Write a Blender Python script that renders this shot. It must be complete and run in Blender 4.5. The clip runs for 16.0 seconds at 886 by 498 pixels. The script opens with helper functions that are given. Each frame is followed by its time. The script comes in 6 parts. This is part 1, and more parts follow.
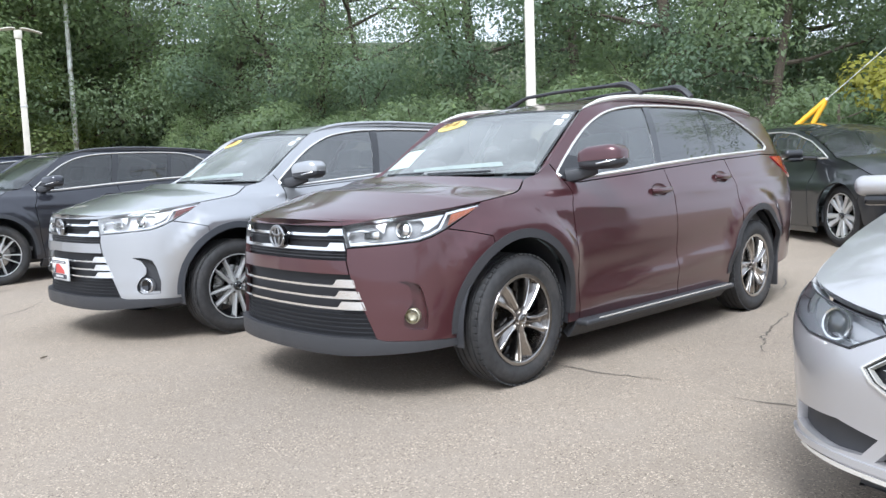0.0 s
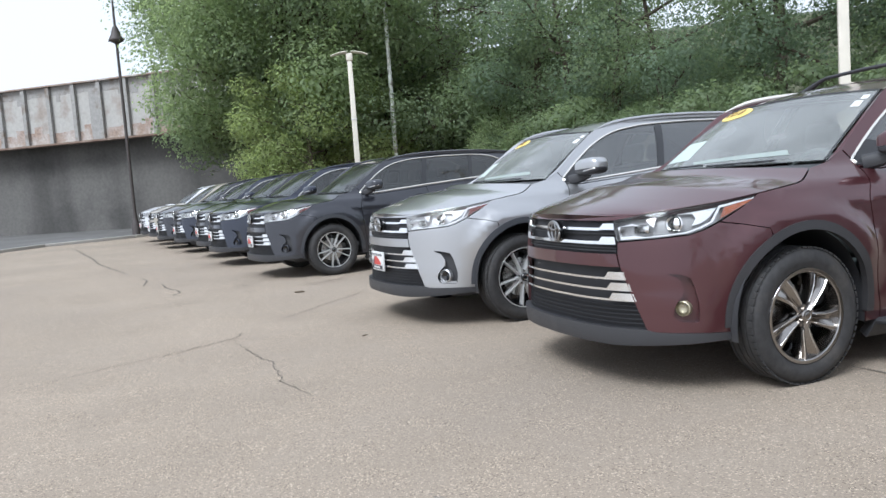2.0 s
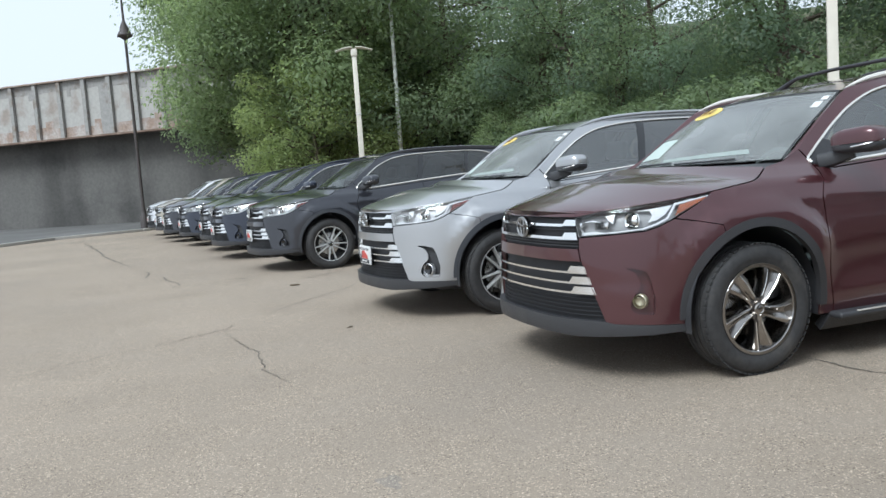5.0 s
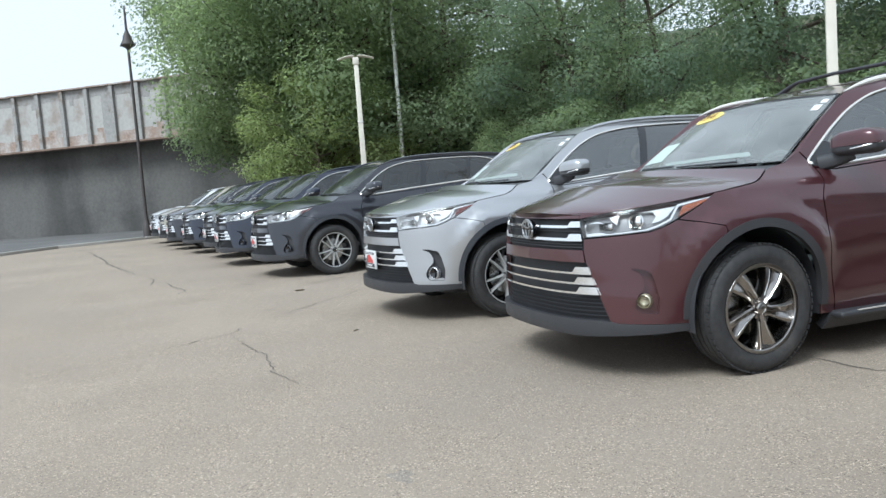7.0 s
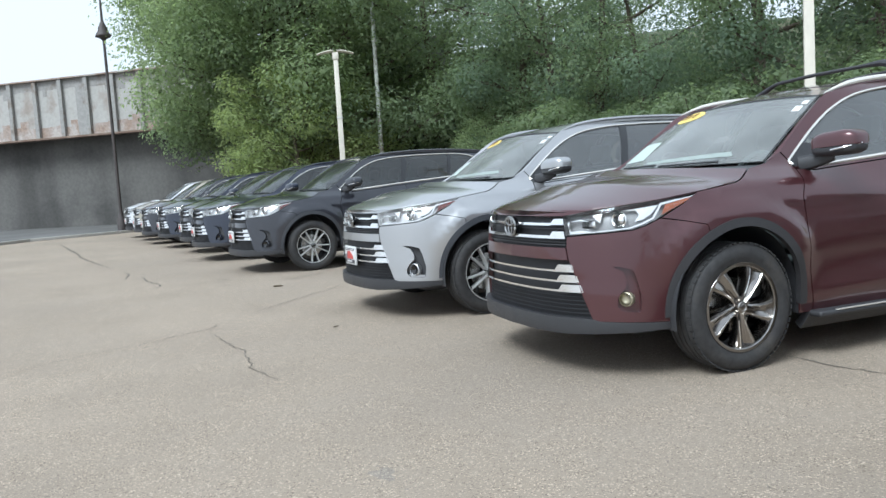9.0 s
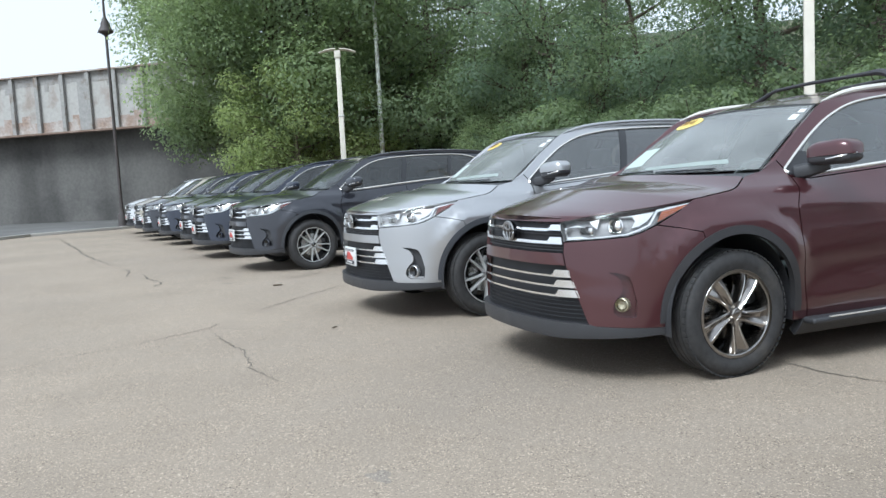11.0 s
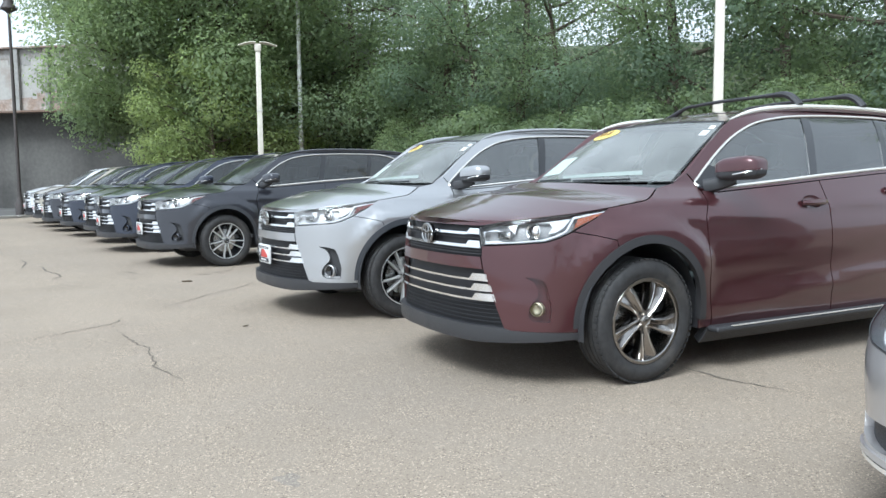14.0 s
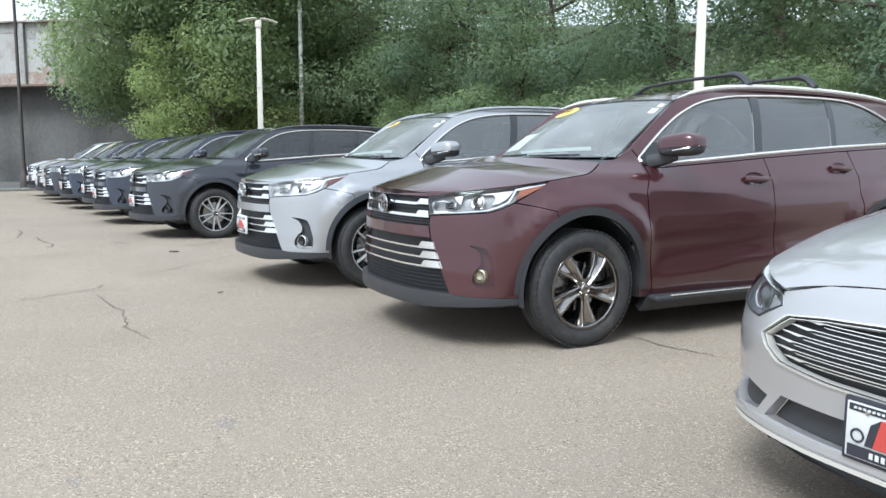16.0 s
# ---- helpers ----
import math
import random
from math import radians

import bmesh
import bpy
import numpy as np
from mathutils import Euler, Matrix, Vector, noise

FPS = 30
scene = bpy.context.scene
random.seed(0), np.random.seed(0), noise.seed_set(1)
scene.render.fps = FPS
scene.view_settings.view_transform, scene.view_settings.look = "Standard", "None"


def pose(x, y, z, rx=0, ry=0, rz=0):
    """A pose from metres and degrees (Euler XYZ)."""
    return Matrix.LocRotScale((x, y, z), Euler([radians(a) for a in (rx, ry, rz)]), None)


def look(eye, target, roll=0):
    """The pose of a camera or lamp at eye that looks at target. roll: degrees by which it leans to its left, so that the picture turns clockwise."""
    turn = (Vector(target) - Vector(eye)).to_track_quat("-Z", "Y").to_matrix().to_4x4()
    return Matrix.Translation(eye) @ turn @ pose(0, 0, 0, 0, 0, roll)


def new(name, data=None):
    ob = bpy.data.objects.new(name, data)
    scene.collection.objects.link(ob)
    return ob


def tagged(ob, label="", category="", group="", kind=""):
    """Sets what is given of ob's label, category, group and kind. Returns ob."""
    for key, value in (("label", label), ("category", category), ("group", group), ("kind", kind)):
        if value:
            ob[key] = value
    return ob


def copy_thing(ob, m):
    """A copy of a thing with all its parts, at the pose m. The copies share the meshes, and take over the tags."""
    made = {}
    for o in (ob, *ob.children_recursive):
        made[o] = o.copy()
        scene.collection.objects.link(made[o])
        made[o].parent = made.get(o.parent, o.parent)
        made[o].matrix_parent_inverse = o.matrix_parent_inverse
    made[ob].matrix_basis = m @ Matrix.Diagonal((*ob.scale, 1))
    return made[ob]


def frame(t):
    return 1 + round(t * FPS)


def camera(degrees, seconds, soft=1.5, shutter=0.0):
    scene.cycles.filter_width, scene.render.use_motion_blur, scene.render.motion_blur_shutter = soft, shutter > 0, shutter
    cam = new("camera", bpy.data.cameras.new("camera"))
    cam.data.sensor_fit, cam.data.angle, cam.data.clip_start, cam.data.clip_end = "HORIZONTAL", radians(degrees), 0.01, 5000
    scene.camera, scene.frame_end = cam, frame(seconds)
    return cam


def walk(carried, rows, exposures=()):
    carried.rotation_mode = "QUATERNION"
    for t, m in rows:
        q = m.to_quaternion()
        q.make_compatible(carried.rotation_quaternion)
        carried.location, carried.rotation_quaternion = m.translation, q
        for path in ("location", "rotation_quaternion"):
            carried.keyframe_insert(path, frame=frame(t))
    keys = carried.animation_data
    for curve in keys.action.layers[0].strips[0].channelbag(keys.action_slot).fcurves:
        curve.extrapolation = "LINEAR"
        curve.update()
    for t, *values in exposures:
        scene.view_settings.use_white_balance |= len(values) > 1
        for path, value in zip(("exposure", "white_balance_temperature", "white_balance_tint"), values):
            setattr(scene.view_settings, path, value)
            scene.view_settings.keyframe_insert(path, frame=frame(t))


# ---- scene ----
# ---- camera ----
cam = camera(60.8, 16.0)
PATH = [
    (0, (3.537, -3.023, 1.166), (2.086, -1.66, 0.971), -1.8),
    (0.5, (3.603, -3.088, 1.181), (2.118, -1.762, 0.985), -1.6),
    (1, (3.66, -3.107, 1.175), (2.034, -1.955, 1.006), -2.3),
    (1.5, (3.745, -3.037, 1.169), (1.976, -2.122, 0.993), -2.6),
    (2, (3.822, -3.035, 1.184), (1.957, -2.334, 1.012), -4.1),
    (2.5, (3.904, -3.032, 1.188), (2.029, -2.355, 1.026), -4.3),
    (3, (3.985, -2.992, 1.202), (2.124, -2.284, 1.015), -5.2),
    (3.5, (4.02, -2.896, 1.203), (2.141, -2.238, 1.008), -6.0),
    (4, (4.027, -2.837, 1.168), (2.126, -2.256, 0.951), -5.4),
    (4.5, (4.074, -2.861, 1.186), (2.188, -2.224, 0.988), -4.3),
    (4.7, (4.072, -2.873, 1.188), (2.198, -2.202, 0.999), -3.9),
    (6.8, (4.133, -2.95, 1.165), (2.251, -2.291, 1.006), -4.5),
    (7, (4.13, -2.947, 1.161), (2.254, -2.274, 0.997), -4.2),
    (7.5, (4.12, -2.941, 1.157), (2.256, -2.241, 0.973), -3.4),
    (8, (4.126, -2.949, 1.16), (2.262, -2.244, 0.981), -3.2),
    (8.5, (4.109, -2.951, 1.152), (2.243, -2.253, 0.977), -3.3),
    (9, (4.096, -2.965, 1.155), (2.241, -2.237, 0.98), -3.5),
    (9.2, (4.113, -2.979, 1.173), (2.271, -2.22, 1.0), -3.7),
    (11.3, (4.141, -2.97, 1.194), (2.286, -2.245, 1.013), -2.9),
    (11.5, (4.133, -2.977, 1.18), (2.281, -2.245, 0.994), -2.8),
    (12, (4.135, -2.968, 1.19), (2.323, -2.143, 1.001), -3.2),
    (12.5, (4.127, -2.946, 1.186), (2.334, -2.081, 0.991), -2.7),
    (13, (4.121, -2.951, 1.177), (2.341, -2.06, 0.98), -2.3),
    (13.5, (4.1, -2.966, 1.168), (2.329, -2.059, 0.97), -1.4),
    (14, (4.108, -2.965, 1.182), (2.345, -2.038, 1.002), -0.5),
    (14.5, (4.128, -2.934, 1.194), (2.329, -2.079, 1.012), -1.3),
    (15, (4.204, -2.831, 1.174), (2.342, -2.125, 0.992), -0.9),
    (15.5, (4.333, -2.748, 1.17), (2.498, -1.983, 0.953), -1.0),
    (16, (4.474, -2.774, 1.14), (2.706, -1.868, 0.907), 0.2),
]
EXPOSURE = [(0, 0.6, 5500, 8), (1.0, 0.69, 5560, 7), (1.5, 0.55, 5560, 7), (2.2, 0.19, 5585, 8), (4.7, 0.06, 5560, 4), (7.0, 0.18, 5460, 3), (9.2, 0.22, 5460, 3), (11.5, 0.24, 5460, 4), (12.5, 0.47, 5460, 4), (14.0, 0.42, 5460, 3), (15.0, 0.21, 5460, 4), (16, 0.43, 5460, 4)]
walk(cam, [(t, look(e, g, r)) for t, e, g, r in PATH], EXPOSURE)

# ---- sky, sun and exposure ----
world = bpy.data.worlds.new("overcast_sky")
scene.world = world
world.use_nodes = True
wn, wl = world.node_tree.nodes, world.node_tree.links
sky = wn.new("ShaderNodeTexSky")
sky.sky_type, sky.sun_disc = "NISHITA", False
sky.sun_elevation, sky.sun_rotation = radians(50), radians(149)
sky.air_density, sky.dust_density, sky.ozone_density = 1.0, 6.0, 1.0
veil = wn.new("ShaderNodeMixRGB")          # a white overcast veil over the blue
veil.inputs[0].default_value = 0.82
veil.inputs[2].default_value = (9.5, 9.35, 9.4, 1)
wl.new(sky.outputs[0], veil.inputs[1])
wl.new(veil.outputs[0], wn["Background"].inputs[0])
wn["Background"].inputs[1].default_value = 0.113

sun = new("sun", bpy.data.lights.new("sun", "SUN"))
sun.data.energy, sun.data.angle, sun.data.color = 3.0, radians(24), (1.0, 0.965, 0.91)
sun.matrix_world = look((5.5, -9, 12.5), (0, 0, 0))


# ---- materials ----
def material(name, color, rough=0.5, metal=0.0, bump=0.0, scale=20.0, vary=0.0, coat=0.0, spec=0.5, second=None, second_scale=3.0, amount=0.5, random=0.0):
    """A surface with grain at two scales. second: a colour that comes through in patches."""
    m = bpy.data.materials.new(name)
    m.use_nodes = True
    n, l = m.node_tree.nodes, m.node_tree.links
    b = n["Principled BSDF"]
    b.inputs["Base Color"].default_value = (*color, 1)
    b.inputs["Roughness"].default_value, b.inputs["Metallic"].default_value = rough, metal
    b.inputs["Coat Weight"].default_value, b.inputs["Coat Roughness"].default_value = coat, 0.03
    b.inputs["Specular IOR Level"].default_value = spec
    at = n.new("ShaderNodeTexCoord")
    out = None
    if second:
        big = n.new("ShaderNodeTexNoise")
        big.inputs["Scale"].default_value, big.inputs["Detail"].default_value = second_scale, 6
        l.new(at.outputs["Object"], big.inputs["Vector"])
        fit = n.new("ShaderNodeMapRange")
        fit.inputs[1].default_value, fit.inputs[2].default_value = 0.62 - 0.3 * amount, 0.75 - 0.2 * amount
        l.new(big.outputs[0], fit.inputs[0])
        mix = n.new("ShaderNodeMixRGB")
        mix.inputs[1].default_value, mix.inputs[2].default_value = (*color, 1), (*second, 1)
        l.new(fit.outputs[0], mix.inputs[0])
        out = mix.outputs[0]
    if vary:
        fine = n.new("ShaderNodeTexNoise")
        fine.inputs["Scale"].default_value, fine.inputs["Detail"].default_value = scale, 8
        l.new(at.outputs["Object"], fine.inputs["Vector"])
        hsv = n.new("ShaderNodeHueSaturation")
        hsv.inputs["Color"].default_value = (*color, 1)
        if out:
            l.new(out, hsv.inputs["Color"])
        val = n.new("ShaderNodeMapRange")
        val.inputs[1].default_value, val.inputs[2].default_value = 0.25, 0.75
        val.inputs[3].default_value, val.inputs[4].default_value = 1 - vary, 1 + vary
        l.new(fine.outputs[0], val.inputs[0])
        l.new(val.outputs[0], hsv.inputs["Value"])
        out = hsv.outputs[0]
    if random:
        geo = n.new("ShaderNodeNewGeometry")
        hue = n.new("ShaderNodeHueSaturation")
        hue.inputs["Color"].default_value = (*color, 1)
        if out:
            l.new(out, hue.inputs["Color"])
        val = n.new("ShaderNodeMapRange")
        val.inputs[3].default_value, val.inputs[4].default_value = 1 - random, 1 + random
        l.new(geo.outputs["Random Per Island"], val.inputs[0])
        l.new(val.outputs[0], hue.inputs["Value"])
        out = hue.outputs[0]
    if out:
        l.new(out, b.inputs["Base Color"])
    if bump:
        grain = n.new("ShaderNodeTexNoise")
        grain.inputs["Scale"].default_value, grain.inputs["Detail"].default_value = scale, 6
        l.new(at.outputs["Object"], grain.inputs["Vector"])
        bp = n.new("ShaderNodeBump")
        bp.inputs["Strength"].default_value, bp.inputs["Distance"].default_value = bump, 0.01
        l.new(grain.outputs[0], bp.inputs["Height"])
        l.new(bp.outputs[0], b.inputs["Normal"])
    return m


def paint(name, color, metal=0.35, rough=0.32):
    """Clear-coated car paint with fine flakes and a film of dust."""
    m = material(name, color, rough, metal, coat=1.0, vary=0.06, scale=900.0)
    n, l = m.node_tree.nodes, m.node_tree.links
    b = n["Principled BSDF"]
    b.inputs["Coat Roughness"].default_value = 0.02
    at = n.new("ShaderNodeTexCoord")
    dust = n.new("ShaderNodeTexNoise")
    dust.inputs["Scale"].default_value, dust.inputs["Detail"].default_value = 2.2, 9
    l.new(at.outputs["Object"], dust.inputs["Vector"])
    r = n.new("ShaderNodeMapRange")
    r.inputs[1].default_value, r.inputs[2].default_value = 0.4, 0.75
    r.inputs[3].default_value, r.inputs[4].default_value = 0.02, 0.09
    l.new(dust.outputs[0], r.inputs[0])
    l.new(r.outputs[0], b.inputs["Coat Roughness"])
    return m


def glass(name, tint, clear, ior=1.6, dust=0.0):
    """A pane: tinted see-through glass with a mirror-like face. clear: how much light goes through. dust: how much pale
    film, painted-in haze included.
    """
    m = bpy.data.materials.new(name)
    m.use_nodes = True
    n, l = m.node_tree.nodes, m.node_tree.links
    n.remove(n["Principled BSDF"])
    thru = n.new("ShaderNodeBsdfTransparent")
    thru.inputs[0].default_value = (*[c * clear for c in tint], 1)
    gloss = n.new("ShaderNodeBsdfGlossy")
    gloss.inputs["Roughness"].default_value = 0.02
    fres = n.new("ShaderNodeFresnel")
    fres.inputs[0].default_value = ior
    mix = n.new("ShaderNodeMixShader")
    l.new(fres.outputs[0], mix.inputs[0])
    l.new(thru.outputs[0], mix.inputs[1])
    l.new(gloss.outputs[0], mix.inputs[2])
    film = n.new("ShaderNodeBsdfDiffuse")            # a pale film: road dust, with haze over the glass painted in
    film.inputs[0].default_value = (0.52, 0.54, 0.525, 1)
    both_ = n.new("ShaderNodeMixShader")
    at = n.new("ShaderNodeTexCoord")
    film_noise = n.new("ShaderNodeTexNoise")
    film_noise.inputs["Scale"].default_value, film_noise.inputs["Detail"].default_value = 3.0, 8
    l.new(at.outputs["Object"], film_noise.inputs["Vector"])
    much = n.new("ShaderNodeMapRange")
    much.inputs[1].default_value, much.inputs[2].default_value = 0.3, 0.7
    much.inputs[3].default_value, much.inputs[4].default_value = dust * 0.7, dust * 1.3
    l.new(film_noise.outputs[0], much.inputs[0])
    l.new(much.outputs[0], both_.inputs[0])
    l.new(mix.outputs[0], both_.inputs[1])
    l.new(film.outputs[0], both_.inputs[2])
    l.new(both_.outputs[0], n["Material Output"].inputs[0])
    return m


def leaf_material(name, color):
    m = material(name, color, 0.75, random=0.12, vary=0.22, scale=0.5, spec=0.25)
    n, l = m.node_tree.nodes, m.node_tree.links
    b = n["Principled BSDF"]
    thin = n.new("ShaderNodeBsdfTranslucent")
    thin.inputs[0].default_value = (color[0] * 1.8, color[1] * 1.8, color[2] * 1.4, 1)
    mix = n.new("ShaderNodeMixShader")
    mix.inputs[0].default_value = 0.55
    l.new(b.outputs[0], mix.inputs[1])
    l.new(thin.outputs[0], mix.inputs[2])
    l.new(mix.outputs[0], n["Material Output"].inputs[0])
    return m


# maroon base lifted and dulled to carry lens haze in the colour
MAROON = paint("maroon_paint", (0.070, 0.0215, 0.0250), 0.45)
EMBLEM = material("emblem_metal", (0.36, 0.36, 0.36), 0.3, 0.9)
LAMPGREY = material("lamp_grey", (0.34, 0.34, 0.34), 0.3, 0.4)
RAIL = material("bright_rail", (0.74, 0.71, 0.65), 0.38, 0.45, vary=0.05, scale=20)
BROWNINK = material("brown_print", (0.15, 0.07, 0.02), 0.6)
SILVER = paint("silver_paint", (0.445, 0.445, 0.45), 0.8, 0.30)
BRIGHTSILVER = paint("bright_silver_paint", (0.45, 0.437, 0.437), 0.5, 0.36)
ALLOY = material("alloy_wheel", (0.66, 0.66, 0.65), 0.32, 0.5)
TRIM = material("bright_trim", (0.76, 0.74, 0.69), 0.25, 0.6)
PALE = paint("pale_silver_paint", (0.66, 0.67, 0.69), 0.4, 0.3)
GREY = paint("dark_grey_paint", (0.028, 0.029, 0.037), 0.4)
NAVY = paint("navy_paint", (0.017, 0.022, 0.040), 0.4)
BLACK = paint("black_paint", (0.018, 0.019, 0.022), 0.2)
CHAMPAGNE = paint("champagne_paint", (0.40, 0.37, 0.30), 0.5)
CHROME = material("chrome", (0.90, 0.90, 0.89), 0.12, 1.0)
SATIN = material("satin_metal", (0.62, 0.62, 0.61), 0.25, 1.0)
DARKCHROME = material("dark_chrome", (0.40, 0.385, 0.37), 0.14, 1.0)
SPOKEFACE = material("smoked_chrome", (0.33, 0.31, 0.29), 0.2, 1.0, vary=0.08, scale=25)
PLASTIC = material("black_plastic", (0.035, 0.035, 0.038), 0.5, bump=0.15, scale=400, vary=0.15)
CLADDING = material("grey_cladding", (0.032, 0.031, 0.033), 0.6, bump=0.1, scale=300, vary=0.1)
DUSKGREY = material("dark_grey_arch", (0.048, 0.051, 0.058), 0.5, 0.1, vary=0.08, scale=200)
DEEPBLACK = material("deep_black", (0.010, 0.010, 0.012), 0.6)
GLOSSBLACK = material("gloss_black", (0.008, 0.008, 0.009), 0.12, coat=0.6)
RUBBER = material("tyre_rubber", (0.032, 0.031, 0.031), 0.75, vary=0.3, scale=30, bump=0.1, second=(0.05, 0.046, 0.042), second_scale=6, amount=0.3)
FABRIC = material("seat_fabric", (0.20, 0.195, 0.19), 0.85, bump=0.2, scale=300, vary=0.2)
DASH = material("dashboard", (0.13, 0.13, 0.13), 0.7, vary=0.15, scale=80)
WINDSHIELD = glass("windshield_glass", (0.75, 0.88, 0.86), 0.94, 1.75, 0.27)
CLEANGLASS = glass("clean_windshield_glass", (0.70, 0.80, 0.80), 0.85, 1.6, 0.04)
SIDEGLASS = glass("side_glass", (0.62, 0.78, 0.79), 0.50, 2.4, 0.08)
DARKGLASS = glass("dark_side_glass", (0.45, 0.52, 0.56), 0.4, 1.75, 0.04)
TINTED = glass("privacy_glass", (0.5, 0.55, 0.6), 0.14, 2.4, 0.05)
LENS = glass("lamp_lens", (1, 1, 1), 0.98, 1.45)
AMBER = material("amber_lens", (0.40, 0.105, 0.03), 0.25, coat=1.0)
DARKRED = material("dark_red_lens", (0.20, 0.045, 0.035), 0.25, coat=1.0)
FOGGLASS = material("fog_lamp_glass", (0.46, 0.42, 0.30), 0.3, 0.6, vary=0.25, scale=120)
LAMPBOWL = material("grey_lamp_bowl", (0.66, 0.66, 0.67), 0.35, 0.3)
PROJECTOR = material("projector_glass", (0.20, 0.205, 0.215), 0.08, 0.3, coat=1.0)
LAMPSHELL = material("pale_lamp_shell", (0.82, 0.83, 0.84), 0.45, 0.0)
RED = material("red_lens", (0.45, 0.01, 0.012), 0.12, coat=1.0)
BULB = material("reflector", (0.9, 0.9, 0.88), 0.12, 1.0)
WHITE = material("white_card", (0.60, 0.60, 0.59), 0.6, vary=0.04, scale=60)
PAPER = material("pale_green_paper", (0.45, 0.52, 0.48), 0.6, vary=0.05, scale=40)
STRIP = material("grey_green_paper", (0.27, 0.31, 0.29), 0.6, vary=0.08, scale=30)
YELLOW = material("yellow_vinyl", (0.80, 0.62, 0.17), 0.5)
SIGNRED = material("red_print", (0.46, 0.06, 0.05), 0.5)
INK = material("black_print", (0.03, 0.03, 0.04), 0.5)


# ---- building tools ----
def mesh_of(name, verts, faces, mat, normals=None, smooth=True):
    me = bpy.data.meshes.new(name)
    me.from_pydata([tuple(map(float, v)) for v in verts], [], [tuple(map(int, f)) for f in faces])
    me.update()
    me.polygons.foreach_set("use_smooth", [smooth] * len(me.polygons))
    if mat:
        me.materials.append(mat)
    if normals is not None:
        me.normals_split_custom_set_from_vertices([tuple(map(float, n)) for n in normals])
    return me


def part(name, shape, mat, parent=None, label="", smooth=True):
    """Links one mesh object under a thing or a part. shape: a bmesh, or (verts, faces[, normals])."""
    if isinstance(shape, bmesh.types.BMesh):
        me = bpy.data.meshes.new(name)
        shape.to_mesh(me)
        shape.free()
        me.materials.append(mat)
        me.polygons.foreach_set("use_smooth", [smooth] * len(me.polygons))
        if smooth:
            me.set_sharp_from_angle(angle=radians(38))
    else:
        me = mesh_of(name, shape[0], shape[1], mat, shape[2] if len(shape) > 2 else None, smooth)
        if smooth and len(shape) < 3:
            me.set_sharp_from_angle(angle=radians(38))
    ob = new(name, me)
    if parent:
        ob.parent = parent
    return tagged(ob, label)


def thing(name, label, category, group="", kind=""):
    return tagged(new(name), label, category, group, kind)


def flip(shape):
    """The mirror image across the car's middle."""
    v = np.array(shape[0]) * (-1, 1, 1)
    f = [tuple(reversed(q)) for q in shape[1]]
    return (v, f, np.array(shape[2]) * (-1, 1, 1)) if len(shape) > 2 else (v, f)


def inside(loop, pts):
    x, y = pts[:, 0], pts[:, 1]
    hit = np.zeros(len(pts), bool)
    for (x0, y0), (x1, y1) in zip(loop, np.roll(loop, -1, 0)):
        if y0 != y1:
            hit ^= ((y0 > y) != (y1 > y)) & (x < (x1 - x0) * (y - y0) / (y1 - y0) + x0)
    return hit


def dense(loop, step):
    loop = np.asarray(loop, float)
    out = []
    for a, b in zip(loop, np.roll(loop, -1, 0)):
        n = max(1, int(np.ceil(np.hypot(*(b - a)) / step)))
        out += [a + (b - a) * i / n for i in range(n)]
    return np.array(out)


def rounded(loop, r=0.03, n=4):
    """The loop with its corners rounded."""
    loop = np.asarray(loop, float)
    out = []
    for a, b, c in zip(np.roll(loop, 1, 0), loop, np.roll(loop, -1, 0)):
        p, q = a - b, c - b
        k = min(r, 0.45 * np.hypot(*p), 0.45 * np.hypot(*q))
        p, q = b + p / np.hypot(*p) * k, b + q / np.hypot(*q) * k
        out += [(1 - t) ** 2 * p + 2 * t * (1 - t) * b + t * t * q for t in np.linspace(0, 1, n)]
    return np.array(out)


def normal_at(surface, a, b):
    e = 2e-3
    n = np.cross(surface.point(a + e, b) - surface.point(a - e, b), surface.point(a, b + e) - surface.point(a, b - e))
    return n / np.maximum(np.linalg.norm(n, axis=-1, keepdims=True), 1e-9)


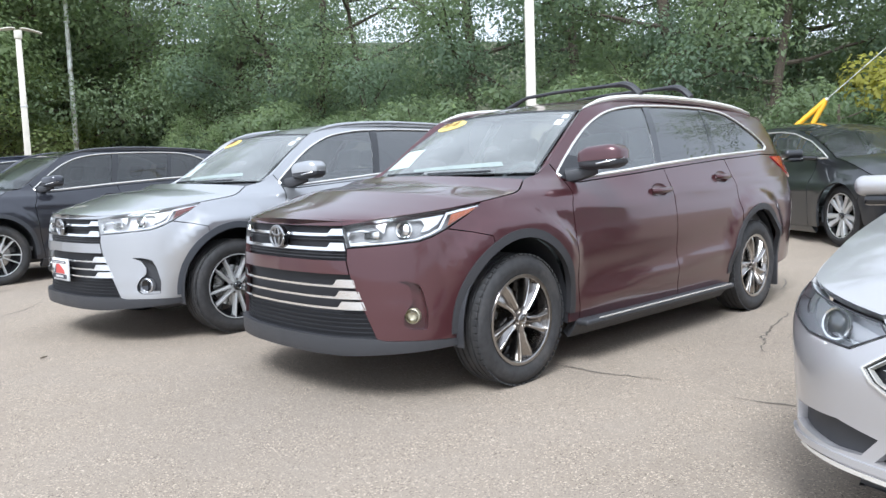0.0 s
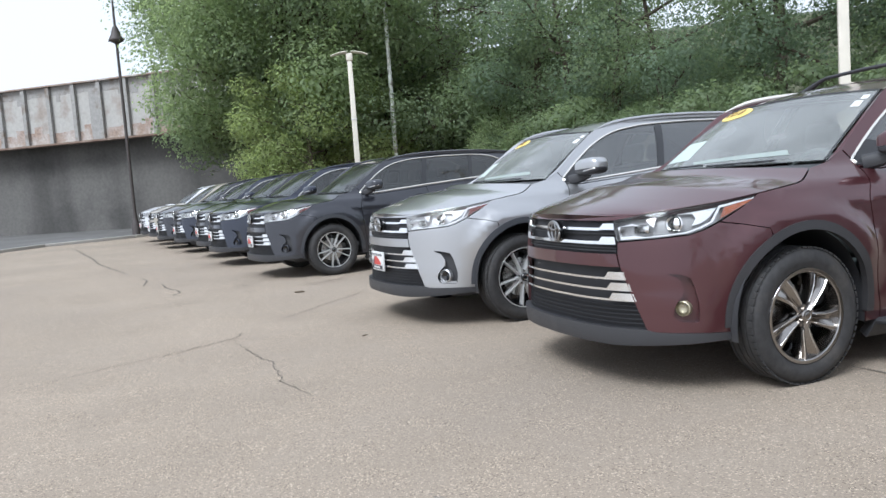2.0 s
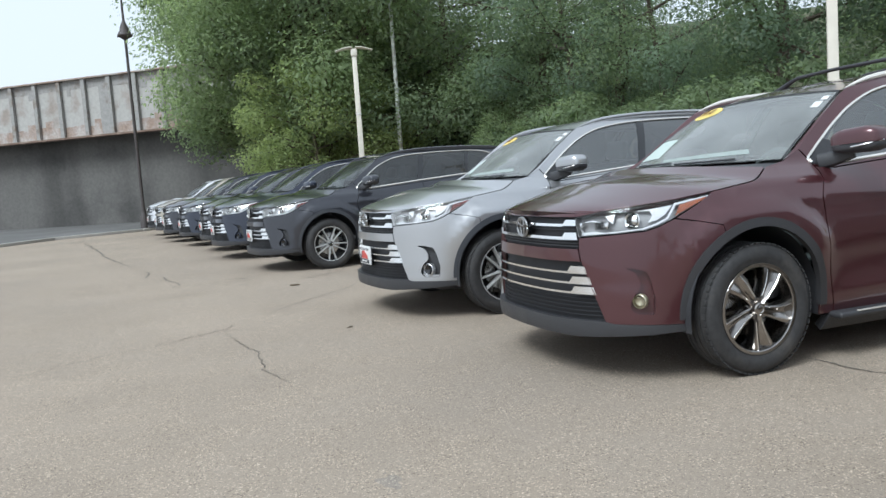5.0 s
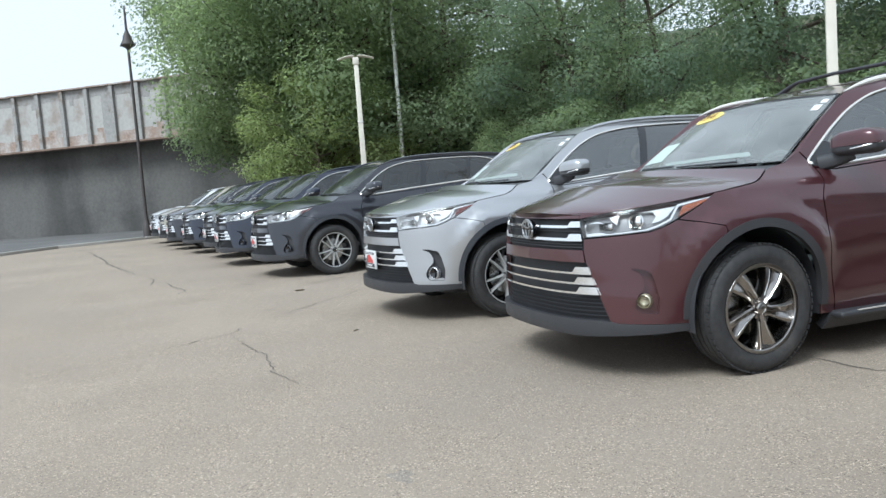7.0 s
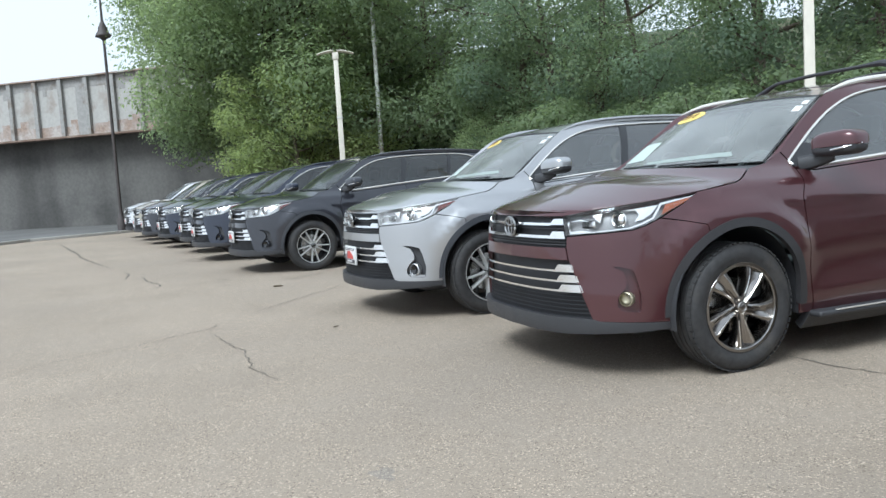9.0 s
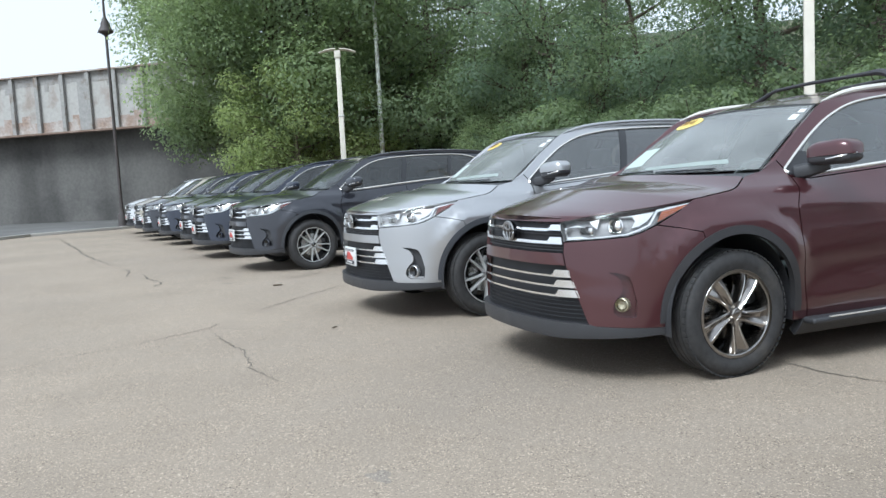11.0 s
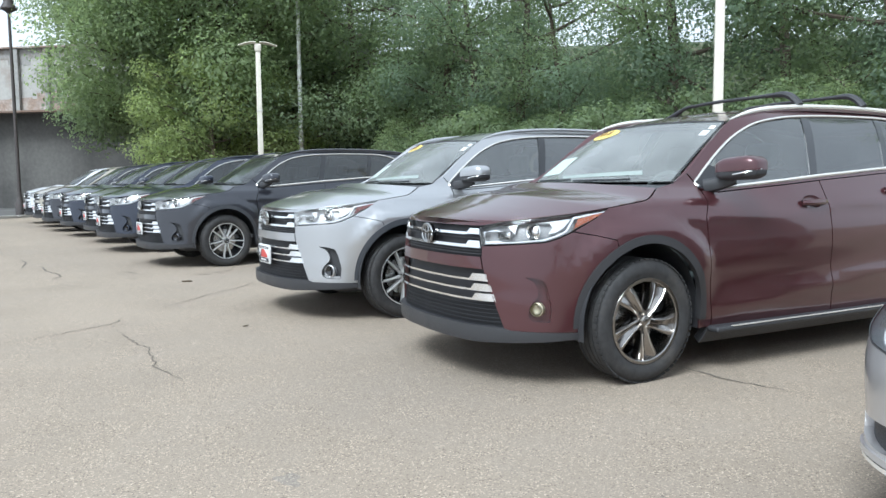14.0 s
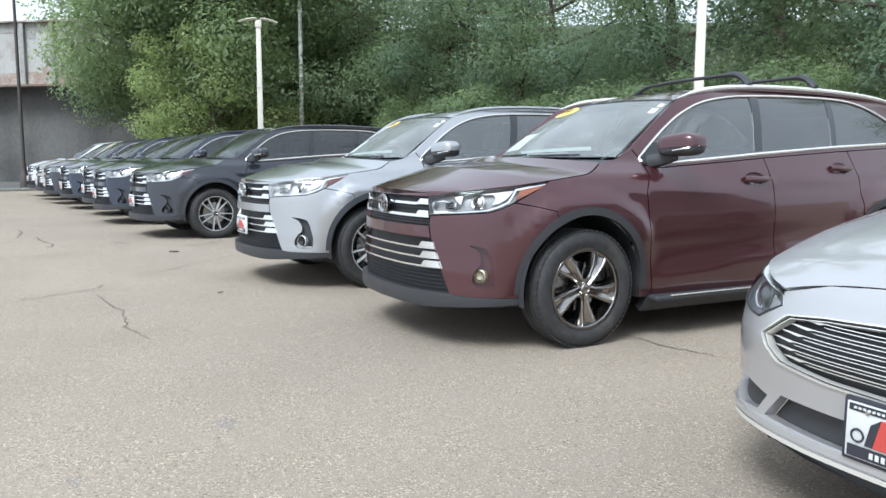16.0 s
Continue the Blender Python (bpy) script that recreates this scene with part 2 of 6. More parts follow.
def patch(surface, outer, holes=(), step=0.06, off=0.0, thick=0.012):
    """A panel with thickness: the outline, given in the skin's own coordinates, laid on the skin and lifted by off."""
    from mathutils.geometry import delaunay_2d_cdt
    loops = [dense(outer, step * 0.6)] + [dense(h, step * 0.6) for h in holes]
    pts, edges = [], []
    for q in loops:
        k = len(pts)
        pts += list(q)
        edges += [(k + i, k + (i + 1) % len(q)) for i in range(len(q))]
    rim = np.array(pts)
    lo, hi = rim.min(0), rim.max(0)
    gx, gy = np.meshgrid(np.arange(lo[0] + step / 2, hi[0], step), np.arange(lo[1] + step / 2, hi[1], step))
    grid = np.stack([gx.ravel(), gy.ravel()], 1)
    if len(grid):
        ok = inside(loops[0], grid)
        for h in loops[1:]:
            ok &= ~inside(h, grid)
        far = np.array([np.min((rim[:, 0] - g[0]) ** 2 + (rim[:, 1] - g[1]) ** 2) > (0.35 * step) ** 2 for g in grid])
        pts += list(grid[ok & far])
    v, _, f, *_ = delaunay_2d_cdt([Vector(p) for p in pts], edges, [], 0, 1e-6)
    v = np.array([tuple(p) for p in v])
    f = np.array([t for t in f if len(t) == 3])
    mid = v[f].mean(1)
    ok = inside(loops[0], mid)
    for h in loops[1:]:
        ok &= ~inside(h, mid)
    f = f[ok]
    a, b, c = v[f[:, 0]], v[f[:, 1]], v[f[:, 2]]
    area = (b - a)[:, 0] * (c - a)[:, 1] - (b - a)[:, 1] * (c - a)[:, 0]
    f = np.where((area < 0)[:, None], f[:, ::-1], f)[np.abs(area) > 1e-9]
    nrm = normal_at(surface, v[:, 0], v[:, 1])
    top = surface.point(v[:, 0], v[:, 1]) + nrm * off
    count = {}
    for t in f:
        for i in range(3):
            count.setdefault(tuple(sorted((int(t[i]), int(t[(i + 1) % 3])))), []).append((int(t[i]), int(t[(i + 1) % 3])))
    verts, faces, norms = list(top), [tuple(t) for t in f], list(nrm)
    for e in count.values():
        if len(e) == 1:
            i, j = e[0]
            side = np.cross(top[j] - top[i], nrm[i])
            side = side / max(np.linalg.norm(side), 1e-9)
            k = len(verts)
            verts += [top[i], top[j], top[j] - nrm[j] * thick, top[i] - nrm[i] * thick]
            norms += [side] * 4
            faces.append((k, k + 3, k + 2, k + 1))
    return np.array(verts), faces, np.array(norms)


def sheet(surface, us, vs, off=0.0, thick=0.01):
    """A whole crown skin as a grid."""
    u, v = np.meshgrid(us, vs)
    n = normal_at(surface, u.ravel(), v.ravel())
    if n[len(n) // 2][2] < 0:
        n = -n
    p = surface.point(u.ravel(), v.ravel()) + n * off
    w = len(us)
    faces = []
    for j in range(len(vs) - 1):
        for i in range(w - 1):
            a = j * w + i
            faces.append((a, a + 1, a + w + 1, a + w))
    q = np.cross(p[1] - p[0], p[w] - p[0])
    if np.dot(q, n[0]) < 0:
        faces = [tuple(reversed(t)) for t in faces]
    k = len(p)
    loop = list(range(w)) + [j * w + w - 1 for j in range(1, len(vs))] + [len(p) - 2 - i for i in range(w - 1)] + [j * w for j in range(len(vs) - 2, 0, -1)]
    verts = list(p) + [p[i] - n[i] * thick for i in loop]
    norms = list(n) + [n[i] for i in loop]
    m = len(loop)
    faces += [(loop[i], loop[(i + 1) % m], k + (i + 1) % m, k + i) for i in range(m)]
    return np.array(verts), faces, np.array(norms)


def tube(path, r, sides=8, closed=False, flat=1.0):
    """A rod along a path; r may change along it."""
    p = np.asarray(path, float)
    n = len(p)
    r = np.broadcast_to(r, (n,))
    d = np.gradient(p, axis=0) if not closed else np.roll(p, -1, 0) - np.roll(p, 1, 0)
    d = d / np.maximum(np.linalg.norm(d, axis=1, keepdims=True), 1e-9)
    ref = np.array((0, 0, 1.0)) if abs(d[:, 2]).mean() < 0.8 else np.array((1.0, 0, 0))
    a = np.cross(d, ref)
    a = a / np.maximum(np.linalg.norm(a, axis=1, keepdims=True), 1e-9)
    b = np.cross(a, d)
    ang = np.linspace(0, 2 * np.pi, sides, endpoint=False)
    v = np.concatenate([p[i] + r[i] * (np.cos(ang)[:, None] * a[i] * flat + np.sin(ang)[:, None] * b[i]) for i in range(n)])
    f = []
    for i in range(n if closed else n - 1):
        for k in range(sides):
            q, w = i * sides, ((i + 1) % n) * sides
            f.append((q + k, q + (k + 1) % sides, w + (k + 1) % sides, w + k))
    if not closed:
        f += [tuple(reversed(range(sides))), tuple(range((n - 1) * sides, n * sides))]
    return v, f


def join(*shapes):
    v, f = [], []
    for s in shapes:
        k = len(v)
        v += list(s[0])
        f += [tuple(i + k for i in q) for q in s[1]]
    return np.array(v), f


def moved(shape, m):
    v = np.array([tuple(m @ Vector(p)) for p in np.asarray(shape[0], float)])
    return (v, shape[1])


def box(lo, hi, bevel=0.01, segments=2):
    bm = bmesh.new()
    bmesh.ops.create_cube(bm, size=1)
    for v in bm.verts:
        v.co = [a + (b - a) * (c + 0.5) for a, b, c in zip(lo, hi, v.co)]
    if bevel:
        bmesh.ops.bevel(bm, geom=bm.edges[:], offset=bevel, segments=segments, affect="EDGES", profile=0.5)
    v = np.array([tuple(p.co) for p in bm.verts])
    bm.verts.index_update()
    f = [tuple(q.index for q in t.verts) for t in bm.faces]
    bm.free()
    return v, f


def lathe(profile, sides=48, axis="x"):
    """Turns (radius, along) pairs about an axis."""
    a = np.linspace(0, 2 * np.pi, sides, endpoint=False)
    v = []
    for r, h in profile:
        c, s = r * np.cos(a), r * np.sin(a)
        v.append(np.stack({"x": (h + 0 * c, c, s), "z": (c, s, h + 0 * c), "y": (s, h + 0 * c, c)}[axis], 1))
    n = len(profile)
    f = [(i * sides + k, i * sides + (k + 1) % sides, (i + 1) * sides + (k + 1) % sides, (i + 1) * sides + k) for i in range(n - 1) for k in range(sides)]
    return np.concatenate(v), f




# ---- skins ----
def spline(points, n=40):
    """Catmull-Rom through 2D or 3D points."""
    p = np.asarray(points, float)
    p = np.vstack([2 * p[0] - p[1], p, 2 * p[-1] - p[-2]])
    t = np.linspace(0, 1, n, endpoint=False)[:, None]
    out = []
    for i in range(1, len(p) - 2):
        a, b, c, d = p[i - 1:i + 3]
        out.append(0.5 * (2 * b + (c - a) * t + (2 * a - 5 * b + 4 * c - d) * t ** 2 + (3 * b - a - 3 * c + d) * t ** 3))
    return np.vstack(out + [p[-2:-1]])


def ramp(a, b, v):
    t = np.clip((np.asarray(v, float) - a) / (b - a), 0, 1)
    return t * t * (3 - 2 * t)


class Shell:
    """Half of a car's skin: s runs round it in plan from the middle of the nose to the middle of the tail, z is the height."""

    def __init__(self, plan, nose, side, corner, hubs, flare=0.02, arch=0.42, tail=None, taper=0.0):
        c = spline(plan)
        d = np.r_[0, np.cumsum(np.hypot(*np.diff(c, axis=0).T))]
        self.s = np.linspace(0, d[-1], 900)
        self.x, self.y = np.interp(self.s, d, c[:, 0]), np.interp(self.s, d, c[:, 1])
        tx, ty = np.gradient(self.x), np.gradient(self.y)
        k = np.hypot(tx, ty)
        kernel = np.ones(25) / 25
        pad = lambda q, sign: np.convolve(np.r_[sign * q[12:0:-1], q, sign * q[-2:-14:-1]], kernel, "valid")
        nx, ny = pad(ty / k, -1), pad(-tx / k, 1)
        k = np.hypot(nx, ny)
        self.nx, self.ny = nx / k, ny / k
        self.profiles = [spline([(v, z) for z, v in q], 24) for q in (nose, side, tail or side)]
        self.corner, self.hubs, self.flare, self.arch, self.taper = corner, hubs, flare, arch, taper
        i = np.argmax(self.x)
        self.front_s, self.length = self.s[i], d[-1]

    def at_y(self, y):
        """s for a place along the side."""
        keep = (self.s > 0.35) & (self.s < self.length - 0.35)
        return np.interp(y, self.y[keep], self.s[keep])

    def point(self, s, z):
        s, z = np.asarray(s, float), np.asarray(z, float)
        sign, s = np.where(s < 0, -1.0, 1.0), np.abs(s)
        x, y = np.interp(s, self.s, self.x), np.interp(s, self.s, self.y)
        nx, ny = np.interp(s, self.s, self.nx), np.interp(s, self.s, self.ny)
        f, m, r = (np.interp(z, q[:, 1], q[:, 0]) for q in self.profiles)
        w = ramp(*self.corner, s)
        v = ramp(self.length - 1.15, self.length - 0.6, s)
        inset = (f * (1 - w) + m * w) * (1 - v) + r * v
        for hy, hz in self.hubs:
            rr = np.hypot(y - hy, z - hz)
            swell = 1 - ramp(0.54, 0.64, rr) if self.taper else np.exp(-((rr - self.arch) / 0.07) ** 2)
            inset = inset - self.flare * swell * (ramp(0.3, 0.7, z) * (1 - ramp(0.36, 0.58, np.abs(y - hy))) if self.taper else ramp(0.1, 0.3, z)) * ramp(*self.corner, s)
        if self.taper:          # creases along the doors
            k = ramp(0.35, 0.7, y) * (1 - ramp(3.1, 3.5, y))
            inset = inset - k * 0.014 * np.exp(-((z - (0.385 + 0.085 * (y - 0.4))) / 0.055) ** 2)
            inset = inset + k * 0.010 * np.exp(-((z - (0.56 + 0.07 * (y - 0.4))) / 0.09) ** 2)
            inset = inset - ramp(-0.2, 0.3, y) * 0.007 * np.exp(-((z - (0.925 + 0.045 * y)) / 0.03) ** 2)
        inset = inset + self.taper * ramp(1.02, 1.17, z) * (1 - ramp(0.45, 1.25, y)) * ramp(*self.corner, s)
        return np.stack([sign * (x - nx * inset), y - ny * inset, z + 0 * s], -1)


class Crown:
    """A skin that spans the car between an edge and its mirror image: u across from -1 to 1, v along."""

    def __init__(self, shell, edge, bulge, crown, power=2.0):
        e = spline([q if len(q) == 3 else shell.point(*q) for q in edge], 30)
        d = np.r_[0, np.cumsum(np.linalg.norm(np.diff(e, axis=0), axis=1))]
        self.v, self.e, self.power = d / d[-1], e, power
        k = np.linspace(0, 1, len(bulge))
        self.k, self.bulge, self.crown = k, bulge, crown

    def point(self, u, v):
        u, v = np.asarray(u, float), np.asarray(v, float)
        x, y, z = (np.interp(v, self.v, self.e[:, i]) for i in range(3))
        q = 1 - np.abs(u) ** self.power
        return np.stack([x * u, y - np.interp(v, self.k, self.bulge) * q, z + np.interp(v, self.k, self.crown) * q], -1)


def suv_shell():
    plan = [(0, -0.93), (0.30, -0.91), (0.53, -0.845), (0.70, -0.72), (0.81, -0.56), (0.88, -0.36), (0.92, -0.1), (0.94, 0.4), (0.95, 1.2), (0.95, 2.0), (0.945, 2.7), (0.925, 3.2), (0.88, 3.55), (0.76, 3.80), (0.45, 3.93), (0, 3.96)]
    nose = [(0.16, 0.12), (0.22, 0.045), (0.30, 0.0), (0.45, 0.005), (0.58, 0.015), (0.72, 0.025), (0.84, 0.035), (0.92, 0.05), (1.0, 0.09), (1.06, 0.17), (1.7, 1.0)]
    side = [(0.16, 0.12), (0.24, 0.06), (0.32, 0.035), (0.45, 0.022), (0.56, 0.012), (0.70, 0.0), (0.85, 0.0), (0.95, 0.012), (1.05, 0.035), (1.12, 0.06), (1.25, 0.11), (1.40, 0.17), (1.52, 0.23), (1.60, 0.285), (1.68, 0.38)]
    return Shell(plan, nose, side, (0.85, 1.35), ((0, 0.372), (2.79, 0.372)), 0.03, taper=0.10)


def sedan_shell():
    plan = [(0, -0.93), (0.28, -0.912), (0.5, -0.855), (0.68, -0.755), (0.812, -0.595), (0.885, -0.38), (0.915, -0.1), (0.922, 0.4), (0.925, 1.2), (0.925, 2.0), (0.915, 2.7), (0.89, 3.2), (0.84, 3.5), (0.70, 3.72), (0.4, 3.84), (0, 3.87)]
    nose = [(0.12, 0.10), (0.17, 0.03), (0.22, 0.0), (0.30, 0.012), (0.42, 0.022), (0.5, 0.018), (0.58, 0.02), (0.66, 0.045), (0.72, 0.075), (0.78, 0.12), (0.84, 0.2), (1.5, 1.0)]
    side = [(0.12, 0.12), (0.18, 0.06), (0.3, 0.03), (0.5, 0.01), (0.65, 0.0), (0.72, 0.02), (0.78, 0.06), (0.84, 0.09), (0.88, 0.105), (0.95, 0.12), (1.05, 0.155), (1.2, 0.235), (1.33, 0.31), (1.42, 0.40)]
    return Shell(plan, nose, side, (0.68, 1.16), ((0, 0.335), (2.85, 0.335)), 0.008, 0.38)


GROUND = 0.03          # the lot's level


# ---- wheels ----
def spoke(rows, section):
    """A wheel spoke: rows of (radius, half width, outer face x); section: (across, depth) of the cross-section."""
    v, f = [], []
    m = len(section)
    for r, w, x in rows:
        v += [(x - d, a * w, r) for a, d in section]
    for i in range(len(rows) - 1):
        for k in range(m - 1):
            a = i * m + k
            f.append((a, a + m, a + m + 1, a + 1))
    return np.array(v), f


def wheel(style, radius, width, rim, parent, at, turn=0.0):
    """Tyre, rim, spokes, cap and brake disc; the outer face looks to +x."""
    ob = part("wheel", lathe([(0.05, -0.02), (rim * 0.9, -0.03), (rim * 0.9, -0.05), (0.05, -0.05)], 40), GLOSSBLACK, parent, "wheel with black tyre")
    h = width / 2
    prof = [(rim * 0.97, -h + 0.01), (rim + 0.02, -h), (radius - 0.05, -h - 0.004), (radius - 0.018, -h + 0.012), (radius, -h + 0.035)]
    for g in (-0.06, -0.02, 0.02, 0.06):
        prof += [(radius, g - 0.006), (radius - 0.008, g - 0.005), (radius - 0.008, g + 0.005), (radius, g + 0.006)]
    prof += [(radius, h - 0.035), (radius - 0.012, h - 0.016), (radius - 0.03, h - 0.003), (radius - 0.06, h + 0.003), (rim + 0.03, h - 0.002), (rim + 0.006, h - 0.012), (rim + 0.002, h - 0.03)]
    part("tyre", lathe(prof, 64), RUBBER, ob)
    blocks = []
    for k in range(60):                       # shoulder tread blocks
        a = 2 * math.pi * k / 60
        b = box((h - 0.045, -0.013, radius - 0.008), (h - 0.012, 0.013, radius + 0.0005), 0)
        blocks.append(moved(b, Matrix.Rotation(a, 4, "X")))
    part("tread", join(*blocks), RUBBER, ob, smooth=False)
    chrome = style == "five"
    fat = 0.022 if style == "petal" else 0.006
    face = SPOKEFACE if chrome else SATIN
    part("rim", lathe([(rim - 0.005, -h + 0.02), (rim - 0.03, -0.02), (rim - 0.03, h - 0.05), (rim - 0.018, h - 0.03), (rim - 0.016, h - 0.012), (rim + 0.004, h - 0.008), (rim + 0.006, h - 0.018)], 64), DARKCHROME if chrome else GLOSSBLACK, ob, "polished rim" if chrome else "black and silver rim")
    part("rim_lip", lathe([(rim - (0.017 if chrome else 0.008), h - 0.014), (rim - (0.012 if chrome else 0.005), h - 0.009), (rim + 0.002, h - 0.0075), (rim + 0.005, h - 0.012)], 64), DARKCHROME if chrome else ALLOY, ob)
    part("brake_disc", lathe([(0.06, 0.005), (0.155, 0.005), (0.155, -0.02), (0.06, -0.02)], 40), SATIN, ob)
    for k in range(5):
        if chrome:
            rows = [(0.03, 0.030, h - 0.024), (0.07, 0.031, h - 0.02), (0.12, 0.042, h - 0.016), (0.17, 0.058, h - 0.013), (0.21, 0.070, h - 0.015), (rim - 0.012, 0.078, h - 0.020)]
            q = spoke(rows, [(-1, 0.06), (-1, 0.018), (-0.9, 0.004), (-0.62, 0.0), (-0.1, 0.020), (0.12, 0.020), (0.62, 0.0), (0.9, 0.004), (1, 0.018), (1, 0.06)])
            def twisted(shape, lag=0.10):
                v = np.array(shape[0], float)
                a = lag * (v[:, 2] - 0.12) / 0.12
                y, z = v[:, 1] * np.cos(a) - v[:, 2] * np.sin(a), v[:, 1] * np.sin(a) + v[:, 2] * np.cos(a)
                return np.stack([v[:, 0], y, z], 1), shape[1]
            spin = Matrix.Rotation(turn + k * 2 * math.pi / 5, 4, "X")
            sp = part("spoke", moved(twisted(q), spin), face, ob)
            ridge = [(x + 0.0005, w * 0.62, r) for r, w, x in rows[1:]]
            part("spoke_edge", moved(twisted(tube(spline(ridge, 3), [0.0032] * (len(ridge) * 3 - 2), 6)), spin), CHROME, sp)
            inner_ridge = spline([(x + 0.0005, -w * 0.62, r) for r, w, x in rows[1:5]], 3)
            part("spoke_edge", moved(twisted(tube(inner_ridge, np.linspace(0.0034, 0.001, len(inner_ridge)), 6)), spin), CHROME, sp)
        else:
            for side in (-1, 1):
                rows = [(0.03, 0.016, h - 0.03), (0.09, fat, h - 0.020), (0.16, fat * 1.05, h - 0.013), (rim - 0.012, fat * (1.2 if fat < 0.02 else 1.6), h - 0.010)]
                q = spoke(rows, [(-1, 0.05), (-1, 0.006), (-0.75, 0), (0.75, 0), (1, 0.006), (1, 0.05)])
                v = q[0].copy()
                v[:, 1] += side * (0.010 + 0.21 * np.maximum(v[:, 2] - 0.03, 0))
                part("spoke", moved((v, q[1]), Matrix.Rotation(turn + k * 2 * math.pi / 5, 4, "X")), ALLOY, ob, "machined silver spoke")
    part("hub_cap", lathe([(0.034, h - 0.05), (0.034, h - 0.012), (0.028, h - 0.006), (0.0005, h - 0.004)], 32), GLOSSBLACK if not chrome else SPOKEFACE, ob)
    part("cap_ring", lathe([(0.016, h - 0.0055), (0.018, h - 0.0035), (0.020, h - 0.0045)], 32), SATIN, ob)
    for k in range(5):
        a = 2 * math.pi * (k + 0.5) / 5 + turn
        part("lug_nut", moved(lathe([(0.009, h - 0.05), (0.009, h - 0.024), (0.0005, h - 0.022)], 8), Matrix.Translation((0, -0.052 * math.sin(a), 0.052 * math.cos(a)))), SPOKEFACE if chrome else SATIN, ob)
    ob.matrix_basis = at
    return ob


def wheels(car, style, radius, rim, width, hubs, x, turn=0.68):
    for hy in hubs:
        wheel(style, radius, width, rim, car, pose(x, hy, radius + GROUND), turn)
        turn += 0.5
        wheel(style, radius, width, rim, car, pose(-x, hy, radius + GROUND, rz=180), turn)
        turn += 0.4


def arch(shell, hy, hz, rs, rz, a0, a1, n=26):
    c = float(shell.at_y(hy))
    return [(c + rs * math.cos(a), hz + rz * math.sin(a)) for a in np.linspace(radians(a0), radians(a1), n)]


def both(name, shape, mat, parent, label=""):
    """A part and its mirror image on the other side."""
    return part(name, shape, mat, parent, label), part(name, flip(shape), mat, parent, label)


def band(loop, w):
    """The loop grown outward by w (for a loop that runs counter-clockwise)."""
    q = np.asarray(loop, float)
    t = np.roll(q, -1, 0) - np.roll(q, 1, 0)
    n = np.stack([t[:, 1], -t[:, 0]], 1)
    return q + n / np.maximum(np.hypot(n[:, 0], n[:, 1])[:, None], 1e-9) * w


def patch_strip(points, r):
    return tube(spline(points, 4), r, 6, flat=0.6)


def oval(cs, cz, rs, rz, n=22):
    return [(cs + rs * math.cos(a), cz + rz * math.sin(a)) for a in np.linspace(0, 2 * np.pi, n, endpoint=False)]


def bowl(shell, cs, cz, rs, rz, depth, n=22):
    """A shallow oval hollow in the skin."""
    v = []
    for k, d in ((1.01, 0), (0.86, 0.55), (0.55, 0.9), (0.15, 1.0)):
        q = np.array(oval(cs, cz, rs * k, rz * k, n))
        v.append(shell.point(q[:, 0], q[:, 1]) - normal_at(shell, q[:, 0], q[:, 1]) * depth * d)
    f = [(j * n + i, j * n + (i + 1) % n, (j + 1) * n + (i + 1) % n, (j + 1) * n + i) for j in range(3) for i in range(n)]
    return np.concatenate(v), f + [tuple(3 * n + i for i in range(n))]


def lettering(text, size, name, mat, parent, at):
    """Flat letters of the built-in font as a mesh."""
    cu = bpy.data.curves.new(name, "FONT")
    cu.body, cu.size, cu.extrude, cu.align_x, cu.align_y = text, size, 0.0008, "CENTER", "CENTER"
    tmp = bpy.data.objects.new(name, cu)
    me = bpy.data.meshes.new_from_object(tmp)
    bpy.data.objects.remove(tmp)
    me.materials.clear()
    me.materials.append(mat)
    ob = new(name, me)
    ob.parent = parent
    ob.matrix_basis = at
    return ob


def seat(car, x, y, z, wide=0.5):
    ob = part("seat", join(box((x - wide / 2, y - 0.25, z), (x + wide / 2, y + 0.25, z + 0.2), 0.05, 3)), FABRIC, car)
    m = Matrix.Translation((x, y + 0.24, z + 0.12)) @ Matrix.Rotation(radians(-14), 4, "X")
    part("backrest", moved(box((-wide / 2, -0.06, 0), (wide / 2, 0.07, 0.56), 0.05, 3), m), FABRIC, ob)
    part("headrest", moved(box((-0.13, -0.05, 0.6), (0.13, 0.05, 0.78), 0.045, 3), m), FABRIC, ob)
    return ob


def steering_wheel(car, x, y, z):
    a = np.linspace(0, 2 * np.pi, 28, endpoint=False)
    ring = np.stack([x + 0.185 * np.cos(a), y + 0.07 * np.sin(a), z + 0.17 * np.sin(a)], 1)
    part("steering_wheel", join(tube(ring, 0.016, 8, True), tube([(x - 0.18, y, z), (x + 0.18, y, z)], 0.014, 6)), DASH, car)


def oval_badge(parent, shell, z, size=0.075):
    """A chrome oval emblem of plain rings."""
    a = np.linspace(0, 2 * np.pi, 36, endpoint=False)
    y = shell.point(0, z)[1] - 0.022
    def ring(rx, rz, cz, r):
        q = np.stack([rx * np.cos(a), 0 * a + y, z + cz + rz * np.sin(a)], 1)
        return tube(q, r * 0.75, 8, True)
    ob = part("badge", lathe([(size * 0.98, y + 0.03), (size * 0.98, y + 0.004), (0.0005, y + 0.003)], 32, "y"), GLOSSBLACK, parent, "oval chrome emblem")
    for p in ob.data.vertices:
        p.co.z = p.co.z * 0.86 + z
    part("emblem_ring", join(ring(size, size * 0.84, 0, 0.0085), ring(size * 0.34, size * 0.78, 0, 0.006), ring(size * 0.72, size * 0.3, size * 0.42, 0.006)), EMBLEM, ob)
    return ob


